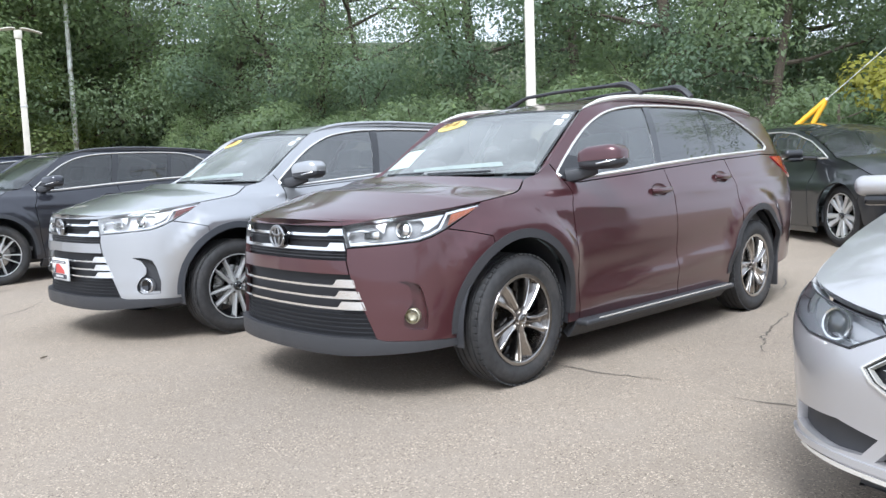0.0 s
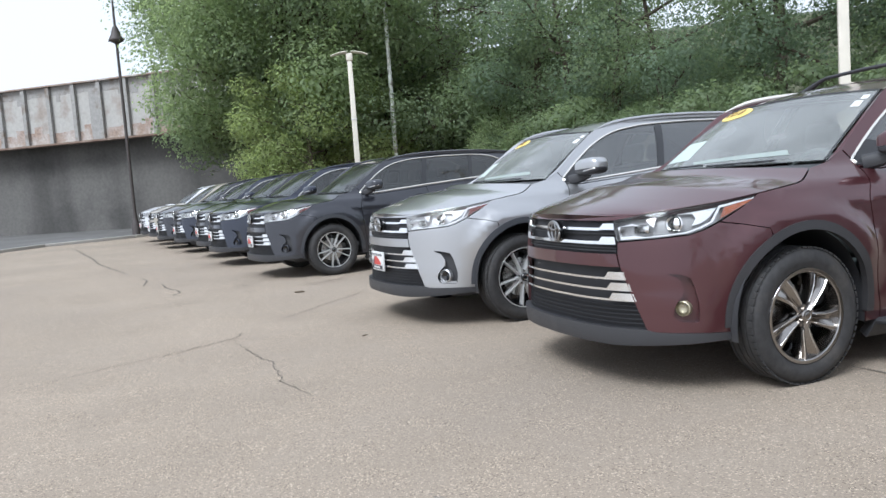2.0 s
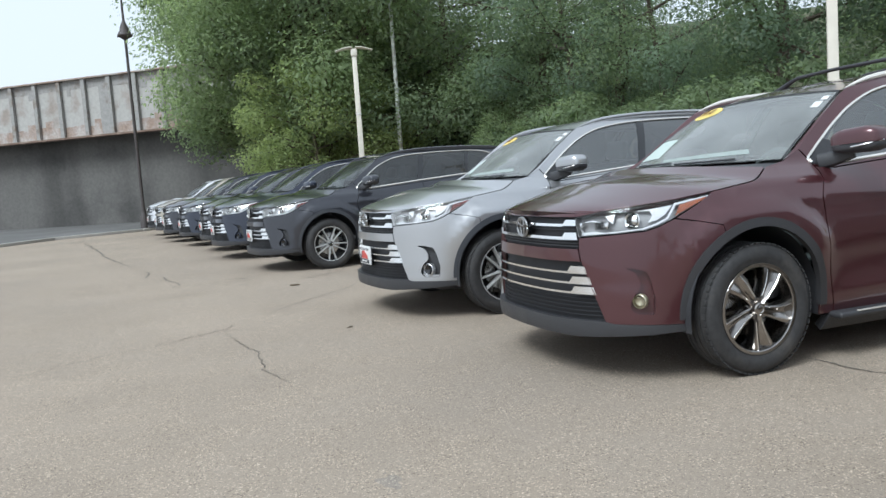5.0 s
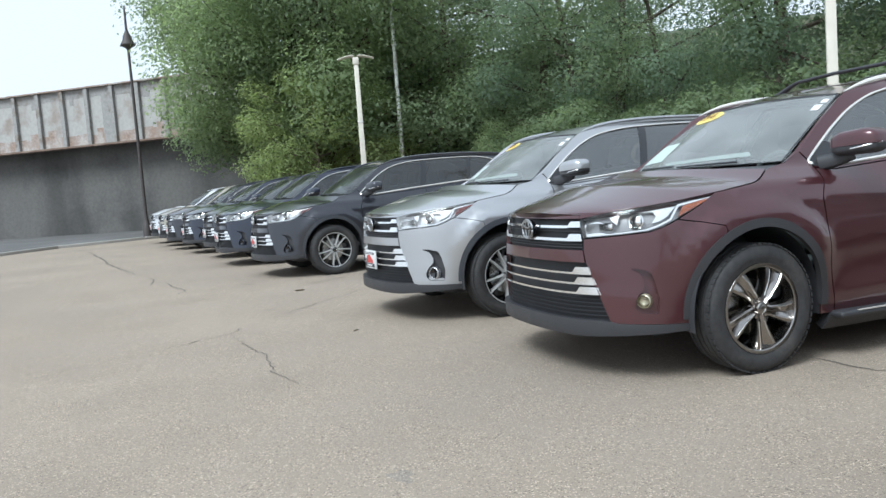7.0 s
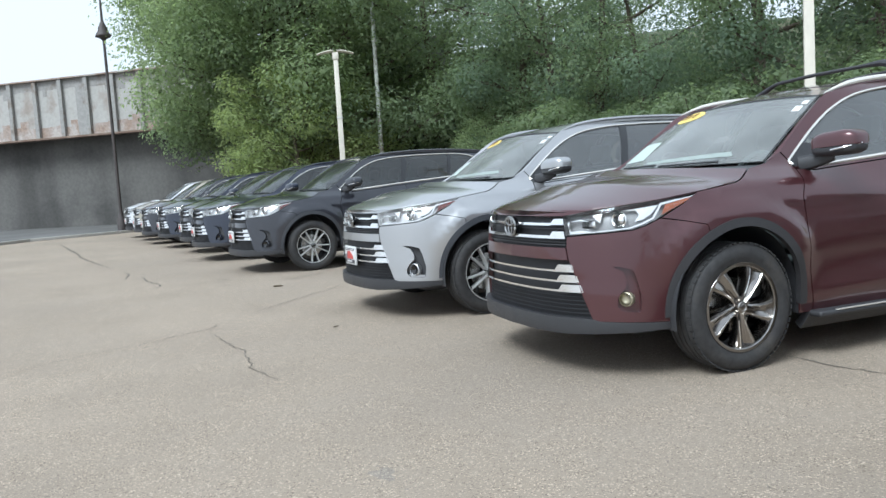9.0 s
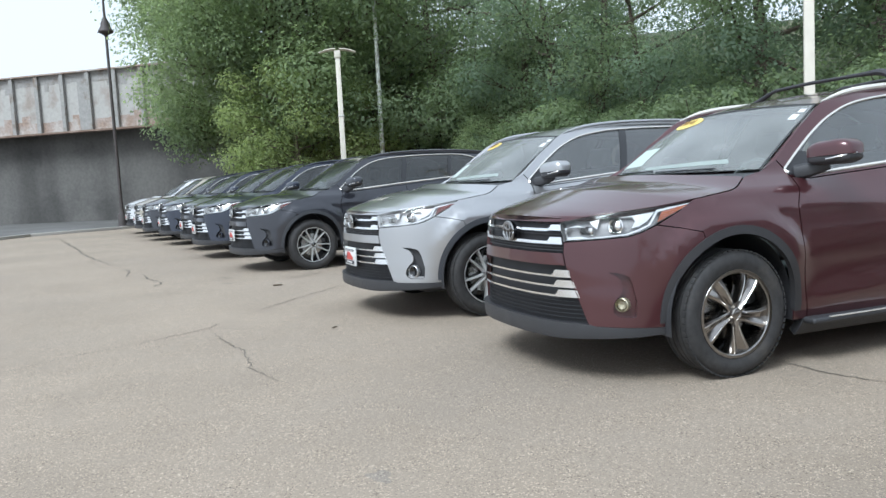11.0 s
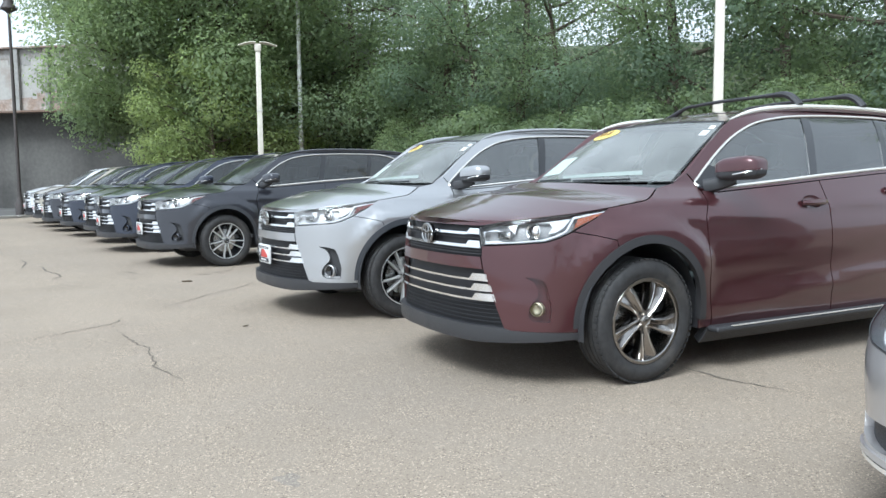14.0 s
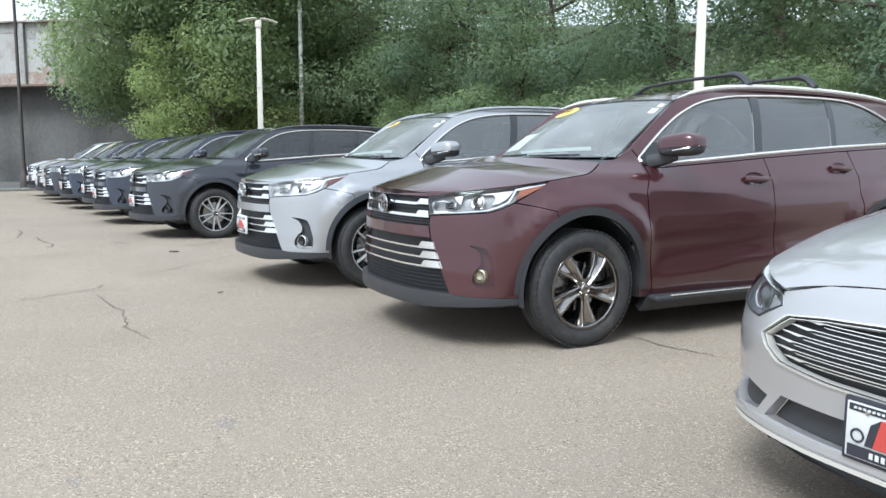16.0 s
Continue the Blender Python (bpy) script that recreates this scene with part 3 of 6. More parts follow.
def dealer_plate(car, shell, z, wide=0.31, high=0.155, frame_mat=None):
    """A card in the plate's place: white with a red roof-shaped block and rows of small print."""
    y = float(shell.point(0, z)[1]) - 0.02
    ob = part("plate_frame", box((-wide / 2 - 0.012, y, z - high / 2 - 0.012), (wide / 2 + 0.012, y + 0.016, z + high / 2 + 0.012), 0.006), frame_mat or WHITE, car, "dealer card in a plate frame")
    part("plate_card", box((-wide / 2, y - 0.004, z - high / 2), (wide / 2, y + 0.004, z + high / 2), 0.002), WHITE, ob)
    k = y - 0.0065
    def flat(pts, d):
        v = [(a, k - d, z + b) for a, b in pts] + [(a, k + 0.003, z + b) for a, b in pts]
        n = len(pts)
        return np.array(v), [tuple(range(n))] + [tuple(reversed(range(n, 2 * n)))] + [(i, n + i, n + (i + 1) % n, (i + 1) % n) for i in range(n)]
    w, h = wide / 2 - 0.008, high / 2
    part("print_bar", flat([(-w, -h + 0.004), (w, -h + 0.004), (w, -h + 0.036), (-w, -h + 0.036)], 0.0), INK, ob, "dark printed band")
    for i in range(10):
        u = -0.55 * w + i * 0.115 * w
        part("print_mark", flat([(u, -h + 0.012), (u + 0.07 * w, -h + 0.012), (u + 0.07 * w, -h + 0.028), (u, -h + 0.028)], 0.002), WHITE, ob)
    part("print_bar", flat([(-w, h - 0.022), (w, h - 0.022), (w, h - 0.004), (-w, h - 0.004)], 0.0), INK, ob)
    for i in range(20):
        u = -0.9 * w + i * 0.09 * w
        part("print_mark", flat([(u, h - 0.016), (u + 0.055 * w, h - 0.016), (u + 0.055 * w, h - 0.010), (u, h - 0.010)], 0.002), WHITE, ob)
    part("print_block", flat([(-0.66 * w, -h + 0.042), (-0.51 * w, -h + 0.042), (-0.37 * w, h - 0.03), (-0.56 * w, h - 0.05)], 0.001), INK, ob)
    part("print_block", flat([(-0.50 * w, -h + 0.042), (0.72 * w, -h + 0.042), (0.72 * w, -h + 0.065), (0.0, h - 0.028), (-0.36 * w, h - 0.03)], 0.0015), SIGNRED, ob, "red roof-shaped print")
    part("print_disc", moved(lathe([(0.014, 0.0), (0.015, -0.002), (0.019, -0.002), (0.02, 0.0)], 20, "y"), Matrix.Translation((-0.81 * w, k, z - 0.012))), INK, ob)
    for a in (-0.09, 0.09):
        part("screw", moved(lathe([(0.007, 0.0), (0.006, -0.004), (0.0005, -0.005)], 10, "y"), Matrix.Translation((a, y - 0.004, z + high / 2 - 0.02))), SATIN, ob)
    return ob


# ---- the SUV: one build, then copies in other paints ----
SUV = suv_shell()
WIN = [(2.018, 1.152), (2.034, 1.128), (2.17, 1.120), (2.56, 1.155), (3.0, 1.191), (3.81, 1.244), (4.50, 1.278), (4.735, 1.287), (4.785, 1.318), (4.72, 1.372), (4.56, 1.452), (4.40, 1.525), (4.24, 1.575), (4.0, 1.602), (3.50, 1.604), (3.12, 1.592), (2.885, 1.576), (2.625, 1.534), (2.43, 1.456), (2.285, 1.364), (2.163, 1.269)]
WIN = WIN[:9] + [tuple(q) for q in spline(WIN[9:] + WIN[:1], 4)[:-1]]
SCREEN_EDGE = [(1.855, 1.158), (1.984, 1.216), (2.193, 1.379), (2.379, 1.517), (2.45, 1.556)]
ROOF_EDGE = [(2.45, 1.556), (2.75, 1.605), (3.2, 1.632), (3.9, 1.64), (4.4, 1.625), (4.8, 1.58), (5.0, 1.54)]
SCREEN_RIM = [(0.727, 0.382, 1.158), (0.703, 0.52, 1.262), (0.677, 0.66, 1.362), (0.645, 0.81, 1.459), (0.607, 0.953, 1.549)]
ROOF_RIM = [(0.607, 0.953, 1.549), (0.612, 1.25, 1.598), (0.618, 1.7, 1.632), (0.622, 2.3, 1.643), (0.615, 2.85, 1.628), (0.60, 3.2, 1.585), (0.59, 3.42, 1.545)]
HOOD_EDGE = [(0.47, 0.951), (0.63, 0.955), (0.79, 0.970), (1.05, 0.996), (1.28, 1.029), (1.394, 1.045), (1.484, 1.056), (1.537, 1.063), (1.579, 1.074), (1.622, 1.092), (1.70, 1.130)]
LAMP = [(0.487, 0.928), (0.63, 0.949), (0.79, 0.964), (1.05, 0.99), (1.221, 1.006), (1.275, 1.016), (1.18, 0.965), (1.058, 0.904), (0.98, 0.868), (0.907, 0.848), (0.70, 0.834), (0.522, 0.822)]


def suv(coat, style, label, cladding, boards, bars, card):
    car = thing("suv", label, "car", "row of parked cars")
    S = SUV
    hood = Crown(S, HOOD_EDGE, [0.07, 0.12, 0.17, 0.21, 0.22, 0.25], [0.012, 0.03, 0.052, 0.072, 0.066, 0.035], 2.2)
    screen = Crown(S, SCREEN_RIM, [0.17, 0.15, 0.12, 0.10, 0.08], [0.0, 0.01, 0.018, 0.02, 0.02], 2.2)
    roof = Crown(S, ROOF_RIM, [0.08, 0.05, 0.0, -0.04, -0.08, -0.12], [0.02, 0.05, 0.06, 0.06, 0.05, 0.05], 2.4)
    back = Crown(S, [(5.0, 1.54), (5.1, 1.4), (5.22, 1.24)], [-0.15, -0.22, -0.30], [0.05, 0.03, 0.0], 2.4)
    # body panels
    part("hood", sheet(hood, np.linspace(-1, 1, 41), np.linspace(0, 1, 30), 0, 0.03), coat, car)
    part("roof", sheet(roof, np.linspace(-1, 1, 33), np.linspace(0, 1, 26), 0, 0.03), coat, car)
    part("cowl", sheet(Crown(S, [(0.795, 0.155, 1.112), (0.77, 0.27, 1.135), (0.732, 0.385, 1.152)], [0.25, 0.21, 0.17], [0.032, 0.02, 0.003], 2.2), np.linspace(-0.99, 0.99, 31), np.linspace(0, 1, 5), -0.006, 0.02), PLASTIC, car)
    cheek = [(0.524, 0.816), (0.70, 0.827), (0.907, 0.841), (0.98, 0.861), (1.062, 0.897), (1.19, 0.876), (1.30, 0.85)] + [(s, z) for s, z in arch(S, 0, 0.372, 0.42, 0.46, 120, 176, 12)] + [(1.105, 0.35), (0.72, 0.363), (0.68, 0.372), (0.538, 0.69), (0.522, 0.757)]
    slot = [(0.815, 0.44), (0.84, 0.415), (0.935, 0.408), (0.942, 0.49), (0.922, 0.585), (0.902, 0.634), (0.845, 0.652), (0.79, 0.655), (0.845, 0.63), (0.868, 0.585), (0.866, 0.545), (0.835, 0.515), (0.815, 0.475)]
    if style != "five":                                  # the plainer cars have a wider slot
        slot = [(0.885 + (a - 0.885) * 1.3, 0.53 + (b - 0.53) * 1.08 - 0.012) for a, b in slot]
    fog_hole = rounded(slot, 0.015)
    both("bumper_cover", patch(S, cheek, [fog_hole], 0.045, 0, 0.03), coat, car)
    part("bumper_band", patch(S, [(-0.516, 0.757), (-0.532, 0.69), (0.532, 0.69), (0.516, 0.757)], (), 0.04, 0.004, 0.05), coat, car)
    fender = [(1.072, 0.902), (1.19, 0.965), (1.278, 1.024), (1.396, 1.040), (1.487, 1.051), (1.545, 1.059), (1.588, 1.071), (1.632, 1.09), (1.712, 1.129), (1.855, 1.154), (1.984, 1.21), (2.018, 1.165), (2.024, 1.112), (2.014, 1.078), (1.96, 0.953), (1.995, 0.6), (2.045, 0.30), (1.95, 0.30)] + arch(S, 0, 0.372, 0.42, 0.46, 2, 118) + [(1.30, 0.855), (1.19, 0.881)]
    both("fender", patch(S, fender, (), 0.05, 0, 0.03), coat, car)
    both("front_door", patch(S, [(2.034, 1.11), (2.146, 1.096), (2.559, 1.126), (3.03, 1.16), (3.066, 0.973), (3.096, 0.6), (3.14, 0.30), (2.052, 0.30), (2.003, 0.6), (1.968, 0.953), (2.022, 1.078)], [oval(2.905, 1.028, 0.092, 0.042)], 0.06, 0, 0.03), coat, car)
    r1 = [p for p in arch(S, 2.79, 0.372, 0.42, 0.46, 176, 138, 9)]
    both("rear_door", patch(S, [(3.038, 1.161), (3.82, 1.209), (3.93, 1.214), (3.985, 1.0), (3.99, 0.80)] + list(reversed(r1)) + [(3.895, 0.30), (3.148, 0.30), (3.104, 0.6), (3.074, 0.973)], [oval(3.795, 1.092, 0.088, 0.042)], 0.06, 0, 0.03), coat, car)
    both("quarter_panel", patch(S, [(3.938, 1.215), (4.65, 1.25), (5.2, 1.235), (5.45, 1.2), (5.50, 0.80), (5.45, 0.42), (4.75, 0.34)] + arch(S, 2.79, 0.372, 0.42, 0.46, 5, 132) + [(3.998, 0.80), (3.993, 1.0)], (), 0.06, 0, 0.03), coat, car)
    half = [(5.456, 1.2), (5.23, 1.238), (5.6, 1.245), (S.length, 1.25), (S.length, 0.40), (5.46, 0.40), (5.508, 0.80)]
    both("tailgate", patch(S, half, (), 0.1, 0, 0.03), coat, car)
    part("rear_window", sheet(back, np.linspace(-1, 1, 21), np.linspace(0.05, 1, 9), 0, 0.01), TINTED, car)
    ring = [(1.862, 1.16)] + SCREEN_EDGE[1:] + ROOF_EDGE[1:] + [(5.1, 1.40), (5.2, 1.243), (4.65, 1.256), (3.82, 1.215), (3.03, 1.166), (2.559, 1.132), (2.146, 1.102), (2.036, 1.118), (2.028, 1.165), (1.992, 1.212)]
    both("side_frame", patch(S, ring, [WIN], 0.05, 0.002, 0.04), coat, car)
    k = np.linspace(0, 1, 24)
    low_, top_ = spline(SCREEN_RIM, 12), spline(ROOF_RIM, 12)
    inner = np.vstack([low_, top_[1:]])
    outer = np.vstack([S.point(*spline(SCREEN_EDGE, 12).T), S.point(*spline(ROOF_EDGE, 12).T)[1:]])
    n = min(len(inner), len(outer))
    mid = (inner[:n] + outer[:n]) / 2 + np.array((0.004, -0.006, 0.004))
    v = np.concatenate([outer[:n], mid, inner[:n]])
    both("pillar_cap", (v, [(j * n + i, j * n + i + 1, (j + 1) * n + i + 1, (j + 1) * n + i) for j in range(2) for i in range(n - 1)]), coat, car)
    # glass and its trim
    part("windshield", sheet(screen, np.linspace(-0.985, 0.985, 41), np.linspace(0.02, 0.985, 20), 0.0, 0.006), WINDSHIELD, car)
    for sgn in (-1, 1):
        e = screen.point(np.full(20, sgn * 0.975), np.linspace(0.02, 0.985, 20))
        part("windshield_seal", tube(e, 0.005, 6), PLASTIC, car)
    part("windshield_seal", tube(screen.point(np.linspace(-0.97, 0.97, 30), np.full(30, 0.985)), 0.008, 6), PLASTIC, car)
    for sgn in (1, -1):
        fl = (lambda q: q) if sgn > 0 else flip
        part("front_window", fl(patch(S, [(2.027, 1.154), (2.04, 1.134), (2.17, 1.127), (2.56, 1.161), (2.97, 1.195)] + [tuple(q) for q in spline([(3.095, 1.584), (2.885, 1.570), (2.63, 1.528), (2.437, 1.450), (2.293, 1.358), (2.17, 1.263)], 4)], (), 0.09, -0.004, 0.004)), SIDEGLASS, car)
        part("rear_window", fl(patch(S, [(3.03, 1.199), (3.78, 1.247), (3.90, 1.596), (3.50, 1.598), (3.165, 1.588)], (), 0.09, -0.004, 0.004)), TINTED, car)
        part("quarter_window", fl(patch(S, [(3.83, 1.251), (4.50, 1.284), (4.73, 1.293), (4.776, 1.318), (4.71, 1.368), (4.555, 1.447), (4.395, 1.519), (4.235, 1.569), (3.95, 1.597)], (), 0.09, -0.004, 0.004)), TINTED, car)
        part("door_pillar", fl(patch(S, [(2.962, 1.190), (3.035, 1.194), (3.17, 1.592), (3.088, 1.588)], (), 0.05, 0.0, 0.02)), GLOSSBLACK, car)
        part("rear_pillar", fl(patch(S, [(3.775, 1.243), (3.835, 1.246), (3.955, 1.602), (3.893, 1.602)], (), 0.05, -0.001, 0.02)), GLOSSBLACK, car)
        loop = dense(rounded(WIN, 0.025), 0.05)
        p = S.point(loop[:, 0], loop[:, 1]) + normal_at(S, loop[:, 0], loop[:, 1]) * 0.004
        k = int(np.argmin(np.hypot(loop[:, 0] - 2.19, loop[:, 1] - 1.121)))
        m_ = int(np.argmin(np.hypot(loop[:, 0] - 2.03, loop[:, 1] - 1.135)))
        p = np.roll(p, -k, 0)[:len(p) - (k - m_) % len(p) + 1]
        low_edge = np.roll(loop, -k, 0)[:len(p)]
        wide = np.where(low_edge[:, 1] < 1.112 + 0.062 * (low_edge[:, 0] - 1.95) + 0.03, 0.0115, 0.0078)
        part("window_trim", fl(tube(p, wide, 6)), TRIM, car, "bright chrome window trim")
        q = S.point(np.array([2.03, 2.08, 2.2]), np.array([1.131, 1.119, 1.119]))
        part("mirror_seal", fl(tube(q, 0.009, 6)), PLASTIC, car)
        part("door_handle", fl(join(*[tube(S.point(np.linspace(s0, s1, 9), np.linspace(z0, z0 + 0.004, 9)) + np.array((1, 0, 0)) * (0.028 - 0.022 * (np.linspace(-1, 1, 9) ** 4)[:, None]), 0.019, 8) for s0, s1, z0 in ((2.80, 3.03, 1.022),)])), coat, car)
        part("handle_cup", fl(bowl(S, 2.905, 1.028, 0.092, 0.042, 0.011)), coat, car)
        part("handle_cup", fl(bowl(S, 3.795, 1.092, 0.088, 0.042, 0.011)), coat, car)
        part("door_handle", fl(join(*[tube(S.point(np.linspace(s0, s1, 9), np.linspace(z0, z0 + 0.004, 9)) + np.array((1, 0, 0)) * (0.028 - 0.022 * (np.linspace(-1, 1, 9) ** 4)[:, None]), 0.019, 8) for s0, s1, z0 in ((3.90, 3.90 - 0.21, 1.09),)])), coat, car)
        # arch trim and well
        for hy, aa, bb in ((0, 4, 176), (2.79, 4, 176)):
            outer_ = arch(S, hy, 0.372, 0.462, 0.502, aa - 6, bb + 4, 30)
            inner_ = arch(S, hy, 0.372, 0.415, 0.455, bb + 4, aa - 6, 30)
            part("arch_trim", fl(patch(S, outer_ + inner_, (), 0.04, 0.008 if cladding is not coat else 0.003, 0.035)), cladding, car)
            a = np.linspace(0, 2 * np.pi, 40, endpoint=False)
            v = np.concatenate([np.stack([np.full(40, x), hy + 0.425 * np.cos(a), 0.372 + 0.465 * np.sin(a)], 1) for x in (0.5, 0.90)])
            keep = [(i % 40, (i + 1) % 40, 40 + (i + 1) % 40, 40 + i % 40) for i in range(-1, 21)] + [tuple(i % 40 for i in range(-1, 22))]
            part("wheel_well", fl((v, keep)), PLASTIC, car)
        part("rocker_panel", fl(patch(S, [(2.0, 0.20), (3.86, 0.20), (3.88, 0.298), (2.02, 0.298)], (), 0.06, 0.004, 0.05)), PLASTIC, car)
        if boards:
            m = box((0.80, 0.50, 0.27), (0.985, 2.32, 0.308), 0.016, 3)
            rb = part("running_board", fl(m), PLASTIC, car, "black running board with a bright strip")
            part("board_strip", fl(box((0.972, 0.62, 0.3035), (0.988, 2.26, 0.311), 0.002)), TRIM, rb)
        # mirror; the passenger's one is folded in
        fold = Matrix.Translation((0.88, 0.63, 0) if sgn > 0 else (0.82, 0.88, -0.03)) @ Matrix.Rotation(radians(0 if sgn > 0 else 70), 4, "Z") @ Matrix.Translation((-0.88, -0.63, 0))
        fm = lambda q: fl(moved(q, fold))
        sh = box((-0.5, -0.5, -0.5), (0.5, 0.5, 0.5), 0.28, 5)
        v = np.array(sh[0])
        t = v[:, 0] + 0.5
        half_h = 0.080 * (0.84 + 0.26 * np.sin(np.pi * np.clip(t * 0.8 + 0.05, 0, 1)))
        v = np.stack([0.875 + 0.255 * t, 0.630 + 0.028 * t + v[:, 1] * (0.20 - 0.05 * t), 1.222 + 0.012 * t + v[:, 2] * 2 * half_h * 0.95], 1)
        cut = 1.212 + 0.014 * t
        v[:, 2] = np.where(v[:, 2] < cut, cut + (v[:, 2] - cut) * 0.66, v[:, 2])
        low = v.copy()
        low[:, 2] = np.minimum(low[:, 2], cut)
        mr = part("mirror", fm((low, sh[1])), PLASTIC, car, "door mirror with painted cap")
        cap = v.copy()
        cap[:, 2] = np.maximum(cap[:, 2], cut + 0.003)
        cap[:, :2] = cap[:, :2] + (cap[:, :2] - (1.0, 0.645)) * 0.03
        part("mirror_cap", fm((cap, sh[1])), coat, mr)
        part("mirror_arm", fm(tube([(0.80, 0.56, 1.135), (0.87, 0.60, 1.15), (0.95, 0.65, 1.18)], [0.045, 0.042, 0.036], 8, flat=0.8)), PLASTIC, mr)
        part("mirror_sail", fl(patch(S, [(2.03, 1.150), (2.042, 1.134), (2.24, 1.131), (2.235, 1.25), (2.165, 1.262)], (), 0.05, 0.003, 0.012)), PLASTIC, mr)
        part("signal_strip", fm(patch_strip([(1.02, 0.545, 1.203), (1.075, 0.564, 1.213), (1.12, 0.607, 1.224), (1.134, 0.652, 1.232)], 0.0042)), CHROME, mr)
        part("mirror_glass", fm(box((0.93, 0.690, 1.182), (1.075, 0.728, 1.268), 0.012)), CHROME, mr)
        # lamps
        hl = part("headlight", fl(patch(S, LAMP, (), 0.05, -0.055, 0.0)), LAMPGREY if style == "five" else LAMPBOWL, car, "headlight with chrome reflectors behind a clear lens")
        wall = dense(LAMP, 0.03)
        p, n = S.point(wall[:, 0], wall[:, 1]), normal_at(S, wall[:, 0], wall[:, 1])
        k = len(p)
        part("lamp_housing", fl((np.concatenate([p - n * 0.002, p - n * 0.056]), [(i, (i + 1) % k, k + (i + 1) % k, k + i) for i in range(k)])), DASH if style == "five" else LAMPSHELL, hl)
        part("lens", fl(patch(S, LAMP, (), 0.05, 0.002, 0.003)), LENS, hl)
        def at_lamp(s, z, d):
            q = S.point(s, z) + normal_at(S, np.array(s), np.array(z)) * d
            nn = normal_at(S, np.array(s), np.array(z)) + np.array((0, -0.9, 0))
            return Matrix.Translation(Vector(q)) @ Vector(nn).to_track_quat("Z", "Y").to_matrix().to_4x4()
        part("reflector", fl(patch(S, [(0.50, 0.895), (0.60, 0.915), (0.66, 0.90), (0.60, 0.905), (0.53, 0.90), (0.515, 0.87), (0.53, 0.845), (0.62, 0.852), (0.70, 0.84), (0.53, 0.83), (0.515, 0.838)], (), 0.03, -0.02, 0.02)), CHROME, hl)
        part("reflector", fl(patch(S, [(0.53, 0.829), (0.70, 0.839), (0.90, 0.853), (0.97, 0.873), (1.03, 0.901), (1.078, 0.970), (1.255, 1.006), (1.255, 1.010), (1.072, 0.981), (1.020, 0.906), (0.96, 0.880), (0.89, 0.859), (0.70, 0.844), (0.55, 0.835)], (), 0.03, -0.006, 0.006)), CHROME, hl)
        part("reflector", fl(patch(S, [(0.86, 0.955), (1.0, 0.972), (1.065, 0.978), (1.02, 0.93), (0.97, 0.9), (0.925, 0.89), (0.95, 0.93), (0.935, 0.955)], (), 0.03, -0.025, 0.02)), BULB, hl)
        part("reflector", fl(patch(S, [(0.675, 0.935), (0.735, 0.945), (0.725, 0.89), (0.70, 0.91)], (), 0.03, -0.025, 0.02)), BULB, hl)
        part("low_beam", fl(moved(lathe([(0.040, 0.0), (0.046, 0.014), (0.040, 0.018), (0.030, 0.012), (0.016, 0.018), (0.0005, 0.021)], 24, "z"), at_lamp(0.842, 0.912, -0.05))), CHROME, hl)
        part("low_beam_lens", fl(moved(lathe([(0.032, 0.013), (0.026, 0.024), (0.014, 0.030), (0.0005, 0.032)], 20, "z"), at_lamp(0.842, 0.912, -0.05))), LENS, hl)
        part("high_beam", fl(moved(box((-0.045, -0.02, 0), (0.045, 0.026, 0.02), 0.008), at_lamp(0.66, 0.882, -0.045))), BULB, hl)
        part("turn_signal", fl(patch(S, [(1.068, 0.915), (1.19, 0.972), (1.262, 1.006), (1.19, 0.992), (1.098, 0.970)], (), 0.03, -0.006, 0.02)), AMBER if style == "five" else DARKRED, hl, "amber lens" if style == "five" else "dark red side reflector")
        fg = part("fog_recess", fl(patch(S, band(fog_hole, 0.004), (), 0.04, -0.040, 0.0)), coat if style == "five" else PLASTIC, car)
        fw = dense(fog_hole, 0.03)
        p, n = S.point(fw[:, 0], fw[:, 1]), normal_at(S, fw[:, 0], fw[:, 1])
        k = len(p)
        part("recess_wall", fl((np.concatenate([p, p - n * 0.046]), [(i, (i + 1) % k, k + (i + 1) % k, k + i) for i in range(k)])), coat, fg)
        m = at_lamp(0.872, 0.480, -0.034)
        if style == "five":
            part("fog_lamp", fl(moved(lathe([(0.039, 0.0), (0.039, 0.03), (0.034, 0.034), (0.031, 0.02), (0.018, 0.012), (0.0005, 0.01)], 24, "z"), m)), FOGGLASS, fg)
            part("fog_lens", fl(moved(lathe([(0.033, 0.03), (0.018, 0.036), (0.0005, 0.038)], 20, "z"), m)), LENS, fg)
        else:                                            # a painted pod with a dark blank in it, and a ledge below
            part("fog_pod", fl(moved(lathe([(0.056, 0.0), (0.054, 0.030), (0.046, 0.034), (0.040, 0.024)], 28, "z"), at_lamp(0.868, 0.452, -0.036))), coat, fg)
            part("fog_blank", fl(moved(lathe([(0.042, 0.024), (0.022, 0.012), (0.0005, 0.009)], 24, "z"), at_lamp(0.868, 0.452, -0.036))), GLOSSBLACK, fg)
            part("fog_ledge", fl(patch(S, [(0.806, 0.420), (0.830, 0.397), (0.945, 0.389), (0.948, 0.408), (0.872, 0.412)], (), 0.02, -0.008, 0.03)), coat, fg)
        part("tail_light", fl(patch(S, rounded([(4.80, 1.232), (5.2, 1.232), (5.45, 1.19), (5.62, 1.16), (5.62, 1.02), (5.4, 1.03), (5.1, 1.09)], 0.03), (), 0.05, 0.012, 0.05)), RED, car, "red tail light")
        part("mud_flap", fl(box((0.70, 3.20, 0.18), (0.92, 3.225, 0.52), 0.006)), PLASTIC, car)
        # roof rail
        ry = np.linspace(0.925, 3.24, 26)
